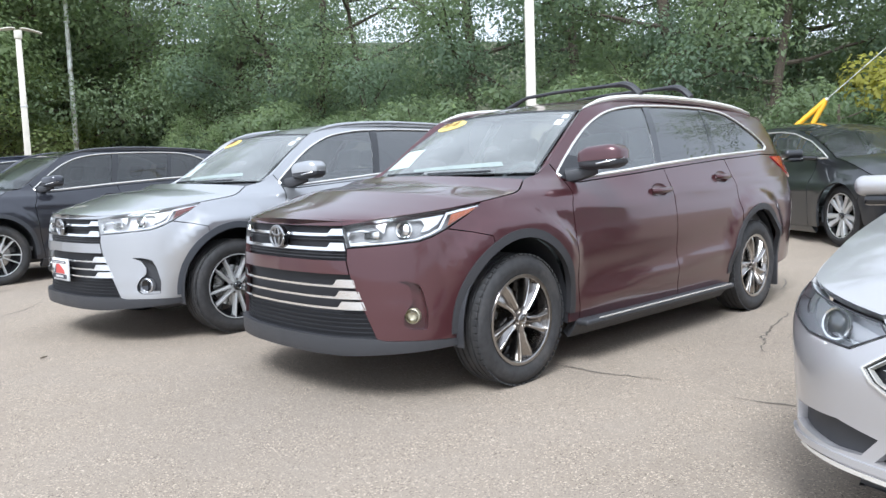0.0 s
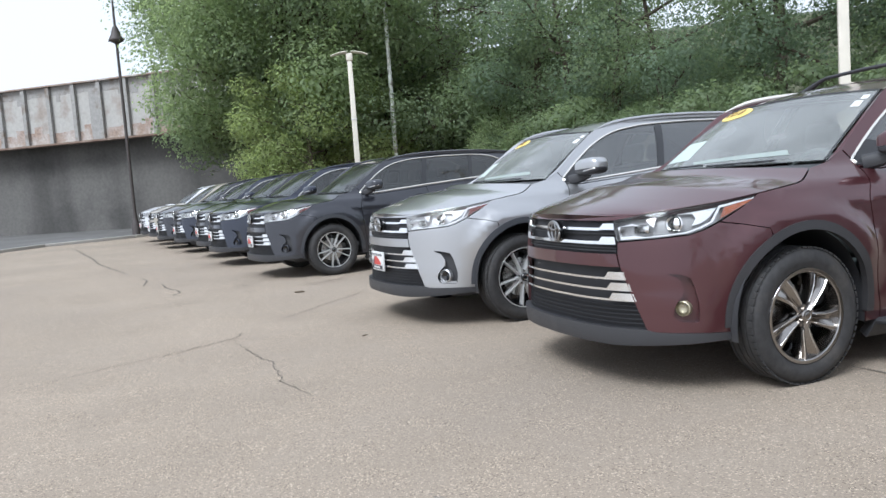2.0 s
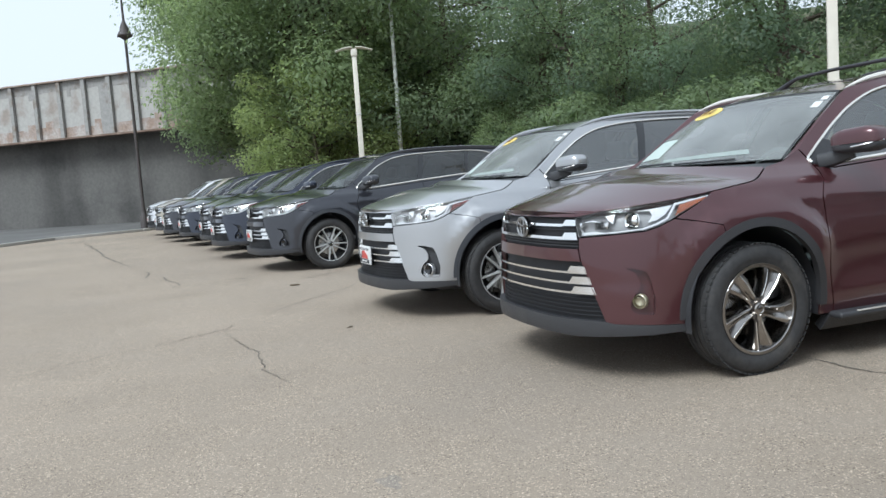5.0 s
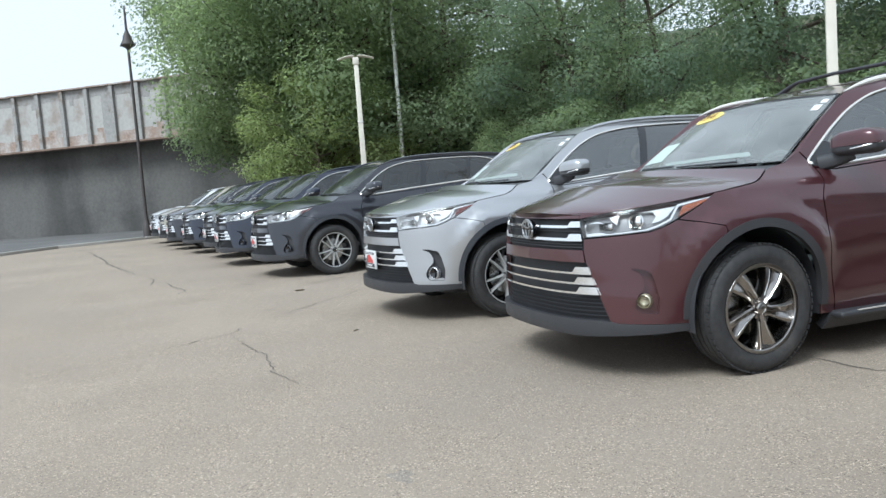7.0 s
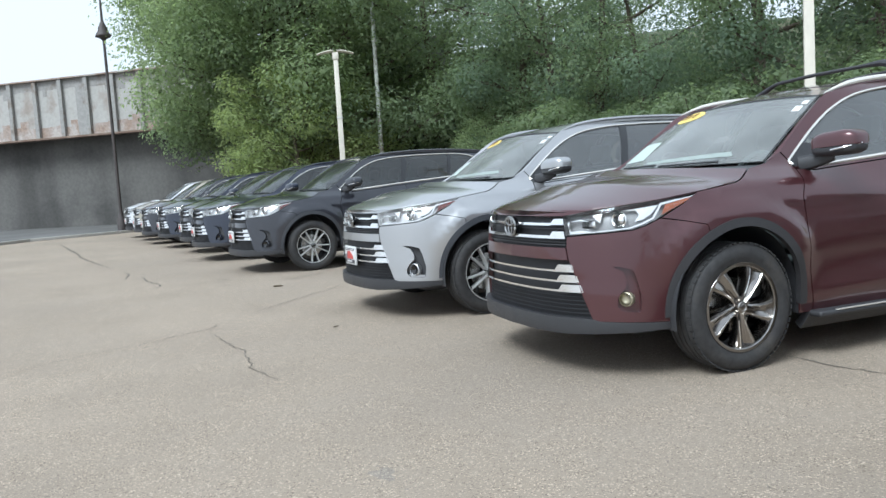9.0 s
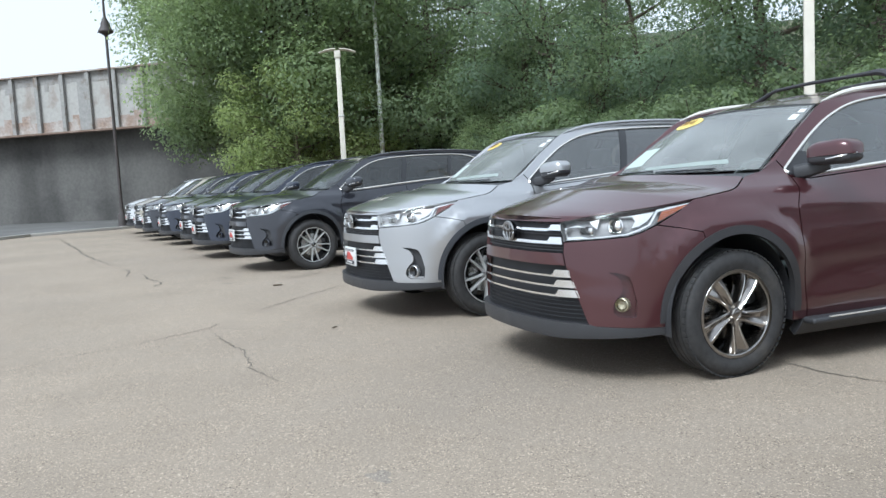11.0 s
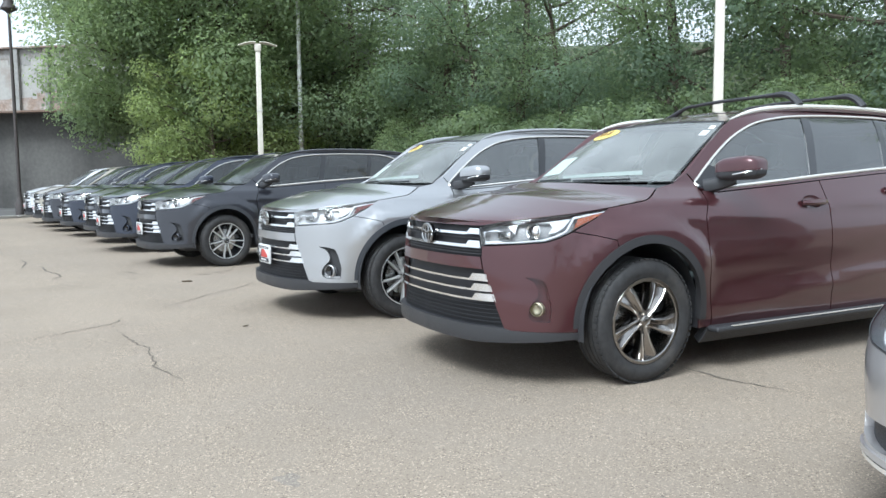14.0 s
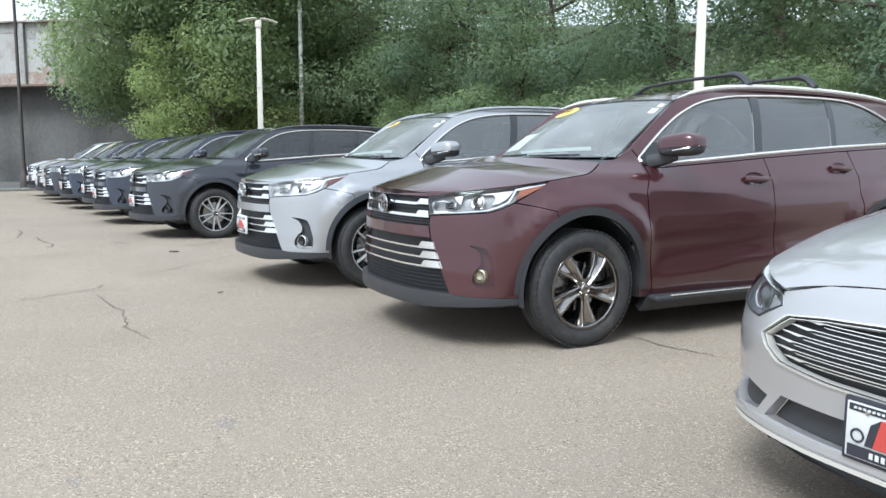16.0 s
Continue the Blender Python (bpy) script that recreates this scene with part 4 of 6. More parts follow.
        k = np.linspace(0, 1, 26)
        pr = np.stack([0.655 - 0.022 * np.sin(k * np.pi), ry, np.interp(ry, [0.925, 1.02, 1.15, 1.35, 1.65, 2.0, 2.4, 2.75, 3.05, 3.24], [1.556, 1.592, 1.621, 1.646, 1.665, 1.672, 1.669, 1.655, 1.628, 1.602])], 1)
        pr[1:-1] = (pr[:-2] + pr[1:-1] + pr[2:]) / 3
        rail = part("roof_rail", fl(tube(pr, 0.017 * np.minimum(1, 0.25 + 8 * np.minimum(k, 1 - k)), 8, flat=1.1)), RAIL if bars else coat, car, "silver roof rail" if bars else "")
        foot = np.array(pr)
        foot[:, 2] -= 0.022
        part("rail_foot", fl(tube(foot, 0.013, 6)), coat, rail)
    if bars:
        for by, hgt in ((1.60, 1.760), (2.29, 1.775)):
            xs = np.concatenate([np.linspace(-0.64, -0.25, 12), np.linspace(-0.2, 0.42, 8), np.linspace(0.45, 0.645, 14)])
            zz = hgt - 0.012 * np.clip(-xs / 0.3, 0, 1) ** 1.5 - 0.10 * ramp(0.33, 0.66, -xs) - 0.088 * np.clip((xs - 0.47) / 0.175, 0, 1) ** 2.6
            part("crossbar", tube(np.stack([xs, by + 0 * xs, zz], 1), 0.013 + 0.013 * ramp(0.35, 0.6, np.abs(xs)), 8, flat=1.15), PLASTIC, car, "black roof crossbar")
        spoiler = sheet(Crown(S, [(0.60, 3.36, 1.583), (0.60, 3.50, 1.580), (0.585, 3.62, 1.560)], [-0.10, -0.10, -0.10], [0.05, 0.05, 0.05], 2.4), np.linspace(-1, 1, 25), np.linspace(0, 1, 6), 0.0, 0.05)
        part("roof_spoiler", spoiler, coat, car)
    # grille
    g = part("upper_grille", patch(S, [(-0.478, 0.955), (-0.517, 0.757), (0.517, 0.757), (0.478, 0.955)], (), 0.06, -0.035, 0.0), DEEPBLACK, car, "black grille with chrome bars")
    part("hood_edge", patch(S, [(-0.468, 0.958), (-0.484, 0.931), (0.484, 0.931), (0.468, 0.958), (0.40, 0.963), (0.25, 0.969), (0, 0.972), (-0.25, 0.969), (-0.40, 0.963)], (), 0.05, -0.003, 0.05), coat, car)
    over = [(0.466, 0.962), (0.63, 0.961), (0.79, 0.975), (1.05, 1.001), (1.278, 1.024), (1.05, 0.992), (0.79, 0.966), (0.63, 0.951), (0.486, 0.931)]
    both("hood_edge", patch(S, over, (), 0.03, -0.004, 0.04), coat, car)
    part("chrome_bar", patch(S, [(-0.490, 0.915), (-0.497, 0.882), (-0.40, 0.882), (-0.385, 0.878), (0.385, 0.878), (0.40, 0.882), (0.497, 0.882), (0.490, 0.915), (0.415, 0.915), (0.395, 0.893), (-0.395, 0.893), (-0.415, 0.915)], (), 0.04, 0.0, 0.010), CHROME, g)
    part("chrome_bar", patch(S, [(-0.502, 0.846), (-0.512, 0.806), (0.512, 0.806), (0.502, 0.846), (0.415, 0.846), (0.395, 0.823), (-0.395, 0.823), (-0.415, 0.846)], (), 0.04, 0.002, 0.010), CHROME, g)
    for z in (0.865, 0.79, 0.775):
        part("grille_slat", patch(S, [(-0.50, z), (-0.50, z - 0.006), (0.50, z - 0.006), (0.50, z)], (), 0.06, -0.02, 0.015), PLASTIC, g)
    oval_badge(g, S, 0.868, 0.066)
    lo = part("lower_grille", patch(S, [(-0.535, 0.70), (-0.69, 0.36), (0.69, 0.36), (0.535, 0.70)], (), 0.06, -0.04, 0.0), DEEPBLACK, car, "dark lower grille with three chrome bars")
    for z, s0, s1, s2 in ((0.623, 0.459, 0.558, 0.572), (0.567, 0.475, 0.586, 0.603), (0.514, 0.489, 0.611, 0.628)):
        half_ = [(s2, z), (s1, z + 0.041), (s0, z + 0.041), (s0 - 0.025, z + 0.011)]
        loop = half_ + [(-a, b) for a, b in reversed(half_)]
        part("chrome_bar", patch(S, loop, (), 0.04, 0.0, 0.007), CHROME, lo)
    for z in (0.49, 0.468, 0.446, 0.424, 0.402, 0.38):
        e = 0.53 + (0.70 - z) * 0.44
        part("grille_slat", patch(S, [(-e, z), (-e, z - 0.005), (e, z - 0.005), (e, z)], (), 0.06, -0.026, 0.010), DEEPBLACK, lo)
    chin = [(0.72, 0.362), (1.105, 0.348), (1.13, 0.315), (0.70, 0.295), (0.5, 0.285)]
    part("bumper_lip", patch(S, [(-0.60, 0.376), (-0.685, 0.372)] + [(-a, b) for a, b in chin] + list(reversed(chin)) + [(0.685, 0.372), (0.60, 0.376)], (), 0.05, 0.006, 0.06), PLASTIC, car)
    part("undertray", box((-0.62, -0.5, 0.235), (0.62, 3.6, 0.42), 0.06), PLASTIC, car)
    if card:
        dealer_plate(car, S, 0.556, 0.275, 0.14)
    # inside
    part("dashboard", join(box((-0.70, 0.05, 0.86), (0.70, 0.62, 1.10), 0.07, 3), box((-0.55, 0.0, 0.80), (0.55, 0.3, 1.07), 0.06, 2)), DASH, car)
    part("cabin_floor", box((-0.80, 0.1, 0.40), (0.80, 3.5, 0.46), 0.01), DASH, car)
    for x in (-0.38, 0.38):
        seat(car, x, 1.15, 0.55)
        seat(car, x, 2.05, 0.58, 0.62)
    part("door_card", box((-0.84, 0.5, 0.45), (-0.78, 3.3, 1.06), 0.02), DASH, car)
    part("door_card", box((0.78, 0.5, 0.45), (0.84, 3.3, 1.06), 0.02), DASH, car)
    steering_wheel(car, 0.38, 0.62, 1.05)
    for sgn, u0, u1 in ((1, -0.05, 0.62), (1, -0.75, -0.12)):
        q = screen.point(np.linspace(u0, u1, 12), np.linspace(0.02, 0.035, 12)) + np.array((0, -0.006, 0.008))
        part("wiper", tube(q, 0.006, 6), PLASTIC, car)
    wheels(car, style, 0.354, 0.242, 0.23, (0, 2.79), 0.818)
    return car, screen


def window_marks(car, screen):
    """Stickers on the windshield and papers behind it."""
    a = np.linspace(0, 2 * np.pi, 32, endpoint=False)
    cu, cv = -0.68, 0.868
    oval = part("price_oval", patch(screen, np.stack([cu + 0.265 * np.cos(a), cv + 0.098 * np.sin(a)], 1), (), 0.05, 0.004, 0.002), YELLOW, car, "yellow oval sticker at the windshield's top corner")
    p = np.array(screen.point(cu, cv))
    n = Vector(normal_at(screen, np.array(cu), np.array(cv)))
    x = Vector(screen.point(cu + 0.05, cv) - screen.point(cu - 0.05, cv)).normalized()
    y = n.cross(x)
    m = Matrix((x, y, n)).transposed().to_4x4()
    m.translation = Vector(p) + n * 0.012
    lettering("2018", 0.10, "year_letters", BROWNINK, oval, m)
    for u, v, w, h in ((0.905, 0.88, 0.030, 0.030), (0.88, 0.775, 0.036, 0.046)):
        part("inspection_sticker", patch(screen, [(u - w, v - h), (u + w, v - h), (u + w, v + h), (u - w, v + h)], (), 0.05, 0.003, 0.002), WHITE, car)
    part("paper_sheet", patch(screen, [(-0.95, 0.105), (-0.49, 0.14), (-0.55, 0.42), (-0.94, 0.42)], (), 0.05, 0.0025, 0.002), PAPER, car, "pale paper sheet on the glass")
    part("paper_strip", patch(screen, [(-0.29, 0.066), (0.69, 0.11), (0.64, 0.17), (-0.35, 0.102)], (), 0.05, 0.0025, 0.002), STRIP, car)


def repaint(car, swaps, label):
    car["label"] = label
    for o in car.children_recursive:
        if o.type == "MESH" and o.data.materials and o.data.materials[0] in swaps:
            o.material_slots[0].link = "OBJECT"
            o.material_slots[0].material = swaps[o.data.materials[0]]
    return car


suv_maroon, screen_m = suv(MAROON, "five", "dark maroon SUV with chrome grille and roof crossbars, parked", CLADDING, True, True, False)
window_marks(suv_maroon, screen_m)
suv_maroon.matrix_basis = pose(0, 0, 0)
suv_silver, screen_s = suv(SILVER, "ten", "silver SUV with chrome grille and a dealer card, parked", DUSKGREY, False, False, True)
row = [(-7.38, -0.88, 6.8, GREY, "dark grey SUV with silver twin-spoke wheels, parked"), (-10.15, -1.25, 6.5, NAVY, "navy blue SUV parked nose out in the row"),
       (-12.4, -1.36, 6.5, GREY, "dark grey SUV parked nose out in the row"), (-14.7, -1.74, 6.5, NAVY, "navy blue SUV parked nose out in the row"),
       (-17.0, -2.1, 6.5, GREY, "dark grey SUV parked nose out in the row"), (-19.3, -2.32, 6.5, CHAMPAGNE, "champagne coloured SUV parked in the row"),
       (-21.6, -2.58, 6.5, PALE, "pale silver SUV at the end of the row")]
for x, y, a, coat, label in row:
    repaint(copy_thing(suv_silver, pose(x, y, 0, rz=a)), {SILVER: coat, WINDSHIELD: CLEANGLASS, SIDEGLASS: DARKGLASS, TINTED: DARKGLASS}, label)
window_marks(suv_silver, screen_s)
suv_silver.matrix_basis = pose(-2.553, -0.336, 0, rz=2.9)


# ---- ground ----
def ground_height(x, y):
    return GROUND + 0.30 * float(ramp(4.2, 10.0, y - 0.12 * min(x, 0)))


def asphalt(name="aged_asphalt", base=(0.290, 0.241, 0.189), patch_=(0.254, 0.213, 0.170)):
    """Worn asphalt: pale binder, stones of many shades, dark and light patches."""
    m = material(name, base, 0.92, bump=0.5, scale=240, vary=0.16, second=patch_, second_scale=0.45, amount=0.5)
    n, l = m.node_tree.nodes, m.node_tree.links
    b = n["Principled BSDF"]
    under = b.inputs["Base Color"].links[0].from_socket
    at = n.new("ShaderNodeTexCoord")
    stones = n.new("ShaderNodeTexVoronoi")
    stones.inputs["Scale"].default_value = 175
    l.new(at.outputs["Object"], stones.inputs["Vector"])
    shade = n.new("ShaderNodeRGBToBW")
    l.new(stones.outputs["Color"], shade.inputs[0])
    r = n.new("ShaderNodeValToRGB")
    for p, c in ((0.0, 0.24), (0.16, 0.5), (0.22, 0.96), (0.77, 1.02), (0.81, 1.75), (0.9, 2.1)):
        e = r.color_ramp.elements.new(p)
        e.color = (c, c * 0.985, c * 0.96, 1)
    l.new(shade.outputs[0], r.inputs[0])
    spots = n.new("ShaderNodeTexNoise")
    spots.inputs["Scale"].default_value, spots.inputs["Detail"].default_value = 4.5, 10
    l.new(at.outputs["Object"], spots.inputs["Vector"])
    worn = n.new("ShaderNodeMapRange")
    worn.inputs[1].default_value, worn.inputs[2].default_value = 0.35, 0.65
    worn.inputs[3].default_value, worn.inputs[4].default_value = 0.45, 1.0
    l.new(spots.outputs[0], worn.inputs[0])
    mul = n.new("ShaderNodeMixRGB")
    mul.blend_type = "MULTIPLY"
    l.new(worn.outputs[0], mul.inputs[0])
    l.new(under, mul.inputs[1])
    l.new(r.outputs[0], mul.inputs[2])
    tar = n.new("ShaderNodeTexVoronoi")                # sparse tar spots and dark chips
    tar.inputs["Scale"].default_value = 7.0
    l.new(at.outputs["Object"], tar.inputs["Vector"])
    near = n.new("ShaderNodeMapRange")
    near.inputs[1].default_value, near.inputs[2].default_value = 0.035, 0.065
    near.inputs[3].default_value, near.inputs[4].default_value = 0.5, 0.0
    l.new(tar.outputs["Distance"], near.inputs[0])
    dark = n.new("ShaderNodeMixRGB")
    dark.inputs[2].default_value = (0.09, 0.085, 0.08, 1)
    l.new(near.outputs[0], dark.inputs[0])
    l.new(mul.outputs[0], dark.inputs[1])
    broad = n.new("ShaderNodeTexNoise")                # wide worn lanes
    broad.inputs["Scale"].default_value, broad.inputs["Detail"].default_value = 0.9, 5
    l.new(at.outputs["Object"], broad.inputs["Vector"])
    lane = n.new("ShaderNodeMapRange")
    lane.inputs[1].default_value, lane.inputs[2].default_value = 0.3, 0.7
    lane.inputs[3].default_value, lane.inputs[4].default_value = 0.90, 1.09
    l.new(broad.outputs[0], lane.inputs[0])
    tone = n.new("ShaderNodeHueSaturation")
    l.new(lane.outputs[0], tone.inputs["Value"])
    l.new(dark.outputs[0], tone.inputs["Color"])
    l.new(tone.outputs[0], b.inputs["Base Color"])
    return m


ASPHALT = asphalt()
xs = np.concatenate([np.linspace(-2500, -60, 14), np.linspace(-55, 30, 60), np.linspace(40, 2500, 14)])
ys = np.concatenate([np.linspace(-2500, -40, 12), np.linspace(-36, 24, 60), np.linspace(30, 2500, 14)])
gv = [(x, y, ground_height(x, y)) for y in ys for x in xs]
gf = [(j * len(xs) + i, j * len(xs) + i + 1, (j + 1) * len(xs) + i + 1, (j + 1) * len(xs) + i) for j in range(len(ys) - 1) for i in range(len(xs) - 1)]
tagged(part("ground", (gv, gf), ASPHALT), "pale worn asphalt parking lot with cracks", "ground", kind="structure")


# ---- sedans ----
SEDAN = sedan_shell()


def sedan(coat, label, front, style, card):
    car = thing("sedan", label, "car")
    S = SEDAN
    ahead = 0.0 if front else 0.24                 # the cab starts further forward
    hood = Crown(S, [(0.55, 0.742), (0.70, 0.757), (0.9, 0.777), (1.08, 0.80), (1.4 - 0.3 * ahead, 0.885), (1.75 - 0.8 * ahead, 0.955), (1.95 - ahead, 0.985)], [0.02, 0.06, 0.14, 0.2, 0.22, 0.22], [0.055, 0.075, 0.085, 0.07, 0.055, 0.04], 2.3)
    SE = [(1.97 - ahead, 0.985), (2.2 - 0.8 * ahead, 1.115), (2.5 - 0.5 * ahead, 1.255), (2.72, 1.335)]
    RE = [(2.72, 1.335), (3.1, 1.38), (3.6, 1.39), (4.1, 1.355), (4.5, 1.265)]
    screen = Crown(S, SE, [0.26, 0.2, 0.15, 0.12], [0.02, 0.04, 0.05, 0.055], 2.2)
    roof = Crown(S, RE, [0.12, 0.05, 0.0, -0.05, -0.12], [0.055, 0.06, 0.065, 0.06, 0.05], 2.4)
    back = Crown(S, [(4.5, 1.265), (4.8, 1.13), (5.0, 1.03)], [-0.12, -0.17, -0.2], [0.05, 0.04, 0.03], 2.4)
    trunk = Crown(S, [(5.0, 1.03), (5.25, 0.995), (5.5, 0.95)], [-0.2, -0.22, -0.2], [0.03, 0.03, 0.03], 2.4)
    g_ = ahead * 1.35
    us = np.linspace(-1, 1, 37)
    part("hood", sheet(hood, us, np.linspace(0, 1, 26), 0, 0.03), coat, car)
    part("roof", sheet(roof, us[::2], np.linspace(0, 1, 18), 0, 0.03), coat, car)
    part("trunk_lid", sheet(trunk, us[::2], np.linspace(0, 1, 8), 0, 0.03), coat, car)
    part("windshield", sheet(screen, us * 0.985, np.linspace(0.02, 0.985, 14), 0, 0.006), WINDSHIELD if front else CLEANGLASS, car)
    part("rear_window", sheet(back, us[::2] * 0.98, np.linspace(0.02, 0.98, 10), 0, 0.006), TINTED, car)
    part("cowl", sheet(Crown(S, [(1.94 - ahead, 0.975), (2.0 - ahead, 0.99)], [0.21, 0.27], [0.035, 0.02], 2.2), us[::2] * 0.99, np.linspace(0, 1, 4), -0.008, 0.02), PLASTIC, car)
    head = [(0.506, 0.695), (0.54, 0.722), (0.70, 0.738), (0.848, 0.75), (1.05, 0.772), (1.10, 0.768), (1.08, 0.73), (1.00, 0.684), (0.835, 0.65), (0.615, 0.642)]
    fa = arch(S, 0, 0.335, 0.375, 0.385, 150, 178, 8)
    half = [(0.0, 0.793), (0.178, 0.79), (0.348, 0.776), (0.537, 0.732), (0.498, 0.695), (0.61, 0.637), (0.835, 0.645), (1.00, 0.678), (1.085, 0.725), (1.13, 0.72)] + fa + [(1.13, 0.27), (0.98, 0.296), (0.6, 0.297), (0, 0.298)]
    grille = [(0.0, 0.708), (0.117, 0.705), (0.30, 0.694), (0.455, 0.674), (0.555, 0.60), (0.52, 0.565), (0.447, 0.529), (0.25, 0.514), (0.0, 0.51)]
    low = [(0.0, 0.432), (0.425, 0.430), (0.50, 0.347), (0.0, 0.345)]
    vent = [(0.545, 0.352), (0.66, 0.342), (0.91, 0.349), (0.90, 0.414), (0.64, 0.430), (0.495, 0.41)]
    mir = lambda q: list(q) + [(-a, b) for a, b in reversed(q) if a > 1e-6]
    holes = [mir(grille), mir(low), vent, [(-a, b) for a, b in reversed(vent)]] if front else []
    part("bumper_cover", patch(S, mir(half), holes, 0.05, 0, 0.035), coat, car)
    for sgn in (1, -1):
        fl = (lambda q: q) if sgn > 0 else flip
        part("fender", fl(patch(S, [(1.128, 0.718), (1.05, 0.733), (1.083, 0.79), (1.4 - 0.3 * ahead, 0.878), (1.75 - 0.8 * ahead, 0.948), (1.97 - ahead, 0.982), (2.06, 0.968), (2.07, 0.8), (2.08, 0.5), (2.10, 0.22), (1.92, 0.22)] + arch(S, 0, 0.335, 0.375, 0.385, 0, 148, 22), (), 0.06, 0, 0.03)), coat, car)
        part("front_door", fl(patch(S, [(2.068, 0.965), (3.2, 0.985), (3.24, 0.7), (3.26, 0.22), (2.108, 0.22), (2.088, 0.5), (2.078, 0.8)], (), 0.07, 0, 0.03)), coat, car)
        ra = arch(S, 2.85, 0.335, 0.375, 0.385, 178, 125, 10)
        part("rear_door", fl(patch(S, [(3.208, 0.985), (4.25, 1.01), (4.2, 0.75)] + list(reversed(ra)) + [(3.98, 0.22), (3.268, 0.22), (3.248, 0.7)], (), 0.07, 0, 0.03)), coat, car)
        part("quarter_panel", fl(patch(S, [(4.258, 1.01), (4.6, 1.03), (5.0, 1.028), (5.25, 0.993), (5.5, 0.948), (5.55, 0.6), (5.5, 0.25), (4.8, 0.25)] + arch(S, 2.85, 0.335, 0.375, 0.385, 2, 122, 18) + [(4.208, 0.75)], (), 0.07, 0, 0.03)), coat, car)
        part("tail_panel", fl(patch(S, [(5.507, 0.948), (S.length, 0.95), (S.length, 0.25), (5.507, 0.25), (5.557, 0.6)], (), 0.1, 0, 0.03)), coat, car)
        win = [(2.10 - ahead, 0.985), (3.2, 1.005), (4.3, 1.03), (4.55, 1.06), (4.35, 1.20), (4.05, 1.305), (3.6, 1.343), (3.1, 1.333), (2.75, 1.293), (2.45 - 0.5 * ahead, 1.187), (2.2 - 0.8 * ahead, 1.058)]
        ring = SE + RE[1:] + [(4.8, 1.13), (5.0, 1.032), (4.6, 1.034), (4.25, 1.014), (3.2, 0.989), (2.06 - ahead, 0.972)]
        part("side_frame", fl(patch(S, ring, [win], 0.06, 0.002, 0.03)), coat, car)
        part("front_window", fl(patch(S, [(2.11 - ahead, 0.988), (3.19, 1.008), (3.25, 1.33), (3.1, 1.326), (2.75, 1.286), (2.45 - 0.5 * ahead, 1.18), (2.21 - 0.8 * ahead, 1.053)], (), 0.1, -0.004, 0.004)), SIDEGLASS, car)
        part("rear_window", fl(patch(S, [(3.27, 1.01), (4.3, 1.033), (4.54, 1.06), (4.345, 1.195), (4.04, 1.298), (3.6, 1.335), (3.33, 1.333)], (), 0.1, -0.004, 0.004)), TINTED, car)
        part("door_pillar", fl(patch(S, [(3.185, 1.004), (3.275, 1.006), (3.335, 1.34), (3.245, 1.338)], (), 0.05, 0, 0.02)), GLOSSBLACK, car)
        loop = dense(rounded(win, 0.03), 0.06)
        p = S.point(loop[:, 0], loop[:, 1]) + normal_at(S, loop[:, 0], loop[:, 1]) * 0.004
        part("window_trim", fl(tube(p, 0.009, 6, True)), TRIM, car, "chrome window trim")
        for s0, z0 in ((2.98, 0.88), (4.0, 0.90)):
            q = S.point(np.linspace(s0, s0 + 0.2, 9), np.full(9, z0)) + np.array((1, 0, 0)) * (0.028 - 0.022 * (np.linspace(-1, 1, 9) ** 4)[:, None])
            part("door_handle", fl(tube(q, 0.012, 8)), coat, car)
        sh = box((0.91, 0.93 - g_, 1.0), (1.145, 1.08 - g_, 1.10), 0.042, 4)
        mr = part("mirror", fl(sh), coat, car, "painted door mirror")
        part("mirror_base", fl(box((0.90, 0.945 - g_, 0.955), (1.10, 1.07 - g_, 1.006), 0.02, 2)), GLOSSBLACK, mr)
        part("mirror_arm", fl(tube([(0.80, 0.86 - g_, 0.99), (0.88, 0.95 - g_, 1.0), (0.95, 1.0 - g_, 1.0)], 0.03, 8)), GLOSSBLACK, mr)
        part("mirror_glass", fl(box((0.94, 1.074 - g_, 1.012), (1.12, 1.083 - g_, 1.086), 0.003)), CHROME, mr)
        for hy in (0, 2.85):
            a = np.linspace(0, 2 * np.pi, 40, endpoint=False)
            v = np.concatenate([np.stack([np.full(40, x), hy + 0.38 * np.cos(a), 0.335 + 0.39 * np.sin(a)], 1) for x in (0.5, 0.83)])
            keep = [(i % 40, (i + 1) % 40, 40 + (i + 1) % 40, 40 + i % 40) for i in range(-1, 21)] + [tuple(i % 40 for i in range(-1, 22))]
            part("wheel_well", fl((v, keep)), PLASTIC, car)
        part("rocker_panel", fl(patch(S, [(2.0, 0.15), (3.95, 0.15), (3.96, 0.218), (2.02, 0.218)], (), 0.07, 0.003, 0.05)), coat, car)
        hl = part("headlight", fl(patch(S, head, (), 0.05, -0.06, 0)), LAMPBOWL, car, "headlight behind a clear lens")
        wall = dense(head, 0.03)
        p, n = S.point(wall[:, 0], wall[:, 1]), normal_at(S, wall[:, 0], wall[:, 1])
        k = len(p)
        part("lamp_housing", fl((np.concatenate([p - n * 0.002, p - n * 0.061]), [(i, (i + 1) % k, k + (i + 1) % k, k + i) for i in range(k)])), LAMPSHELL, hl)
        part("lens", fl(patch(S, head, (), 0.05, 0.002, 0.003)), LENS, hl)
        q = S.point(0.76, 0.705) + normal_at(S, np.array(0.76), np.array(0.705)) * -0.05
        nn = normal_at(S, np.array(0.76), np.array(0.705)) + np.array((0, -0.8, -0.2))
        m = Matrix.Translation(Vector(q)) @ Vector(nn).to_track_quat("Z", "Y").to_matrix().to_4x4()
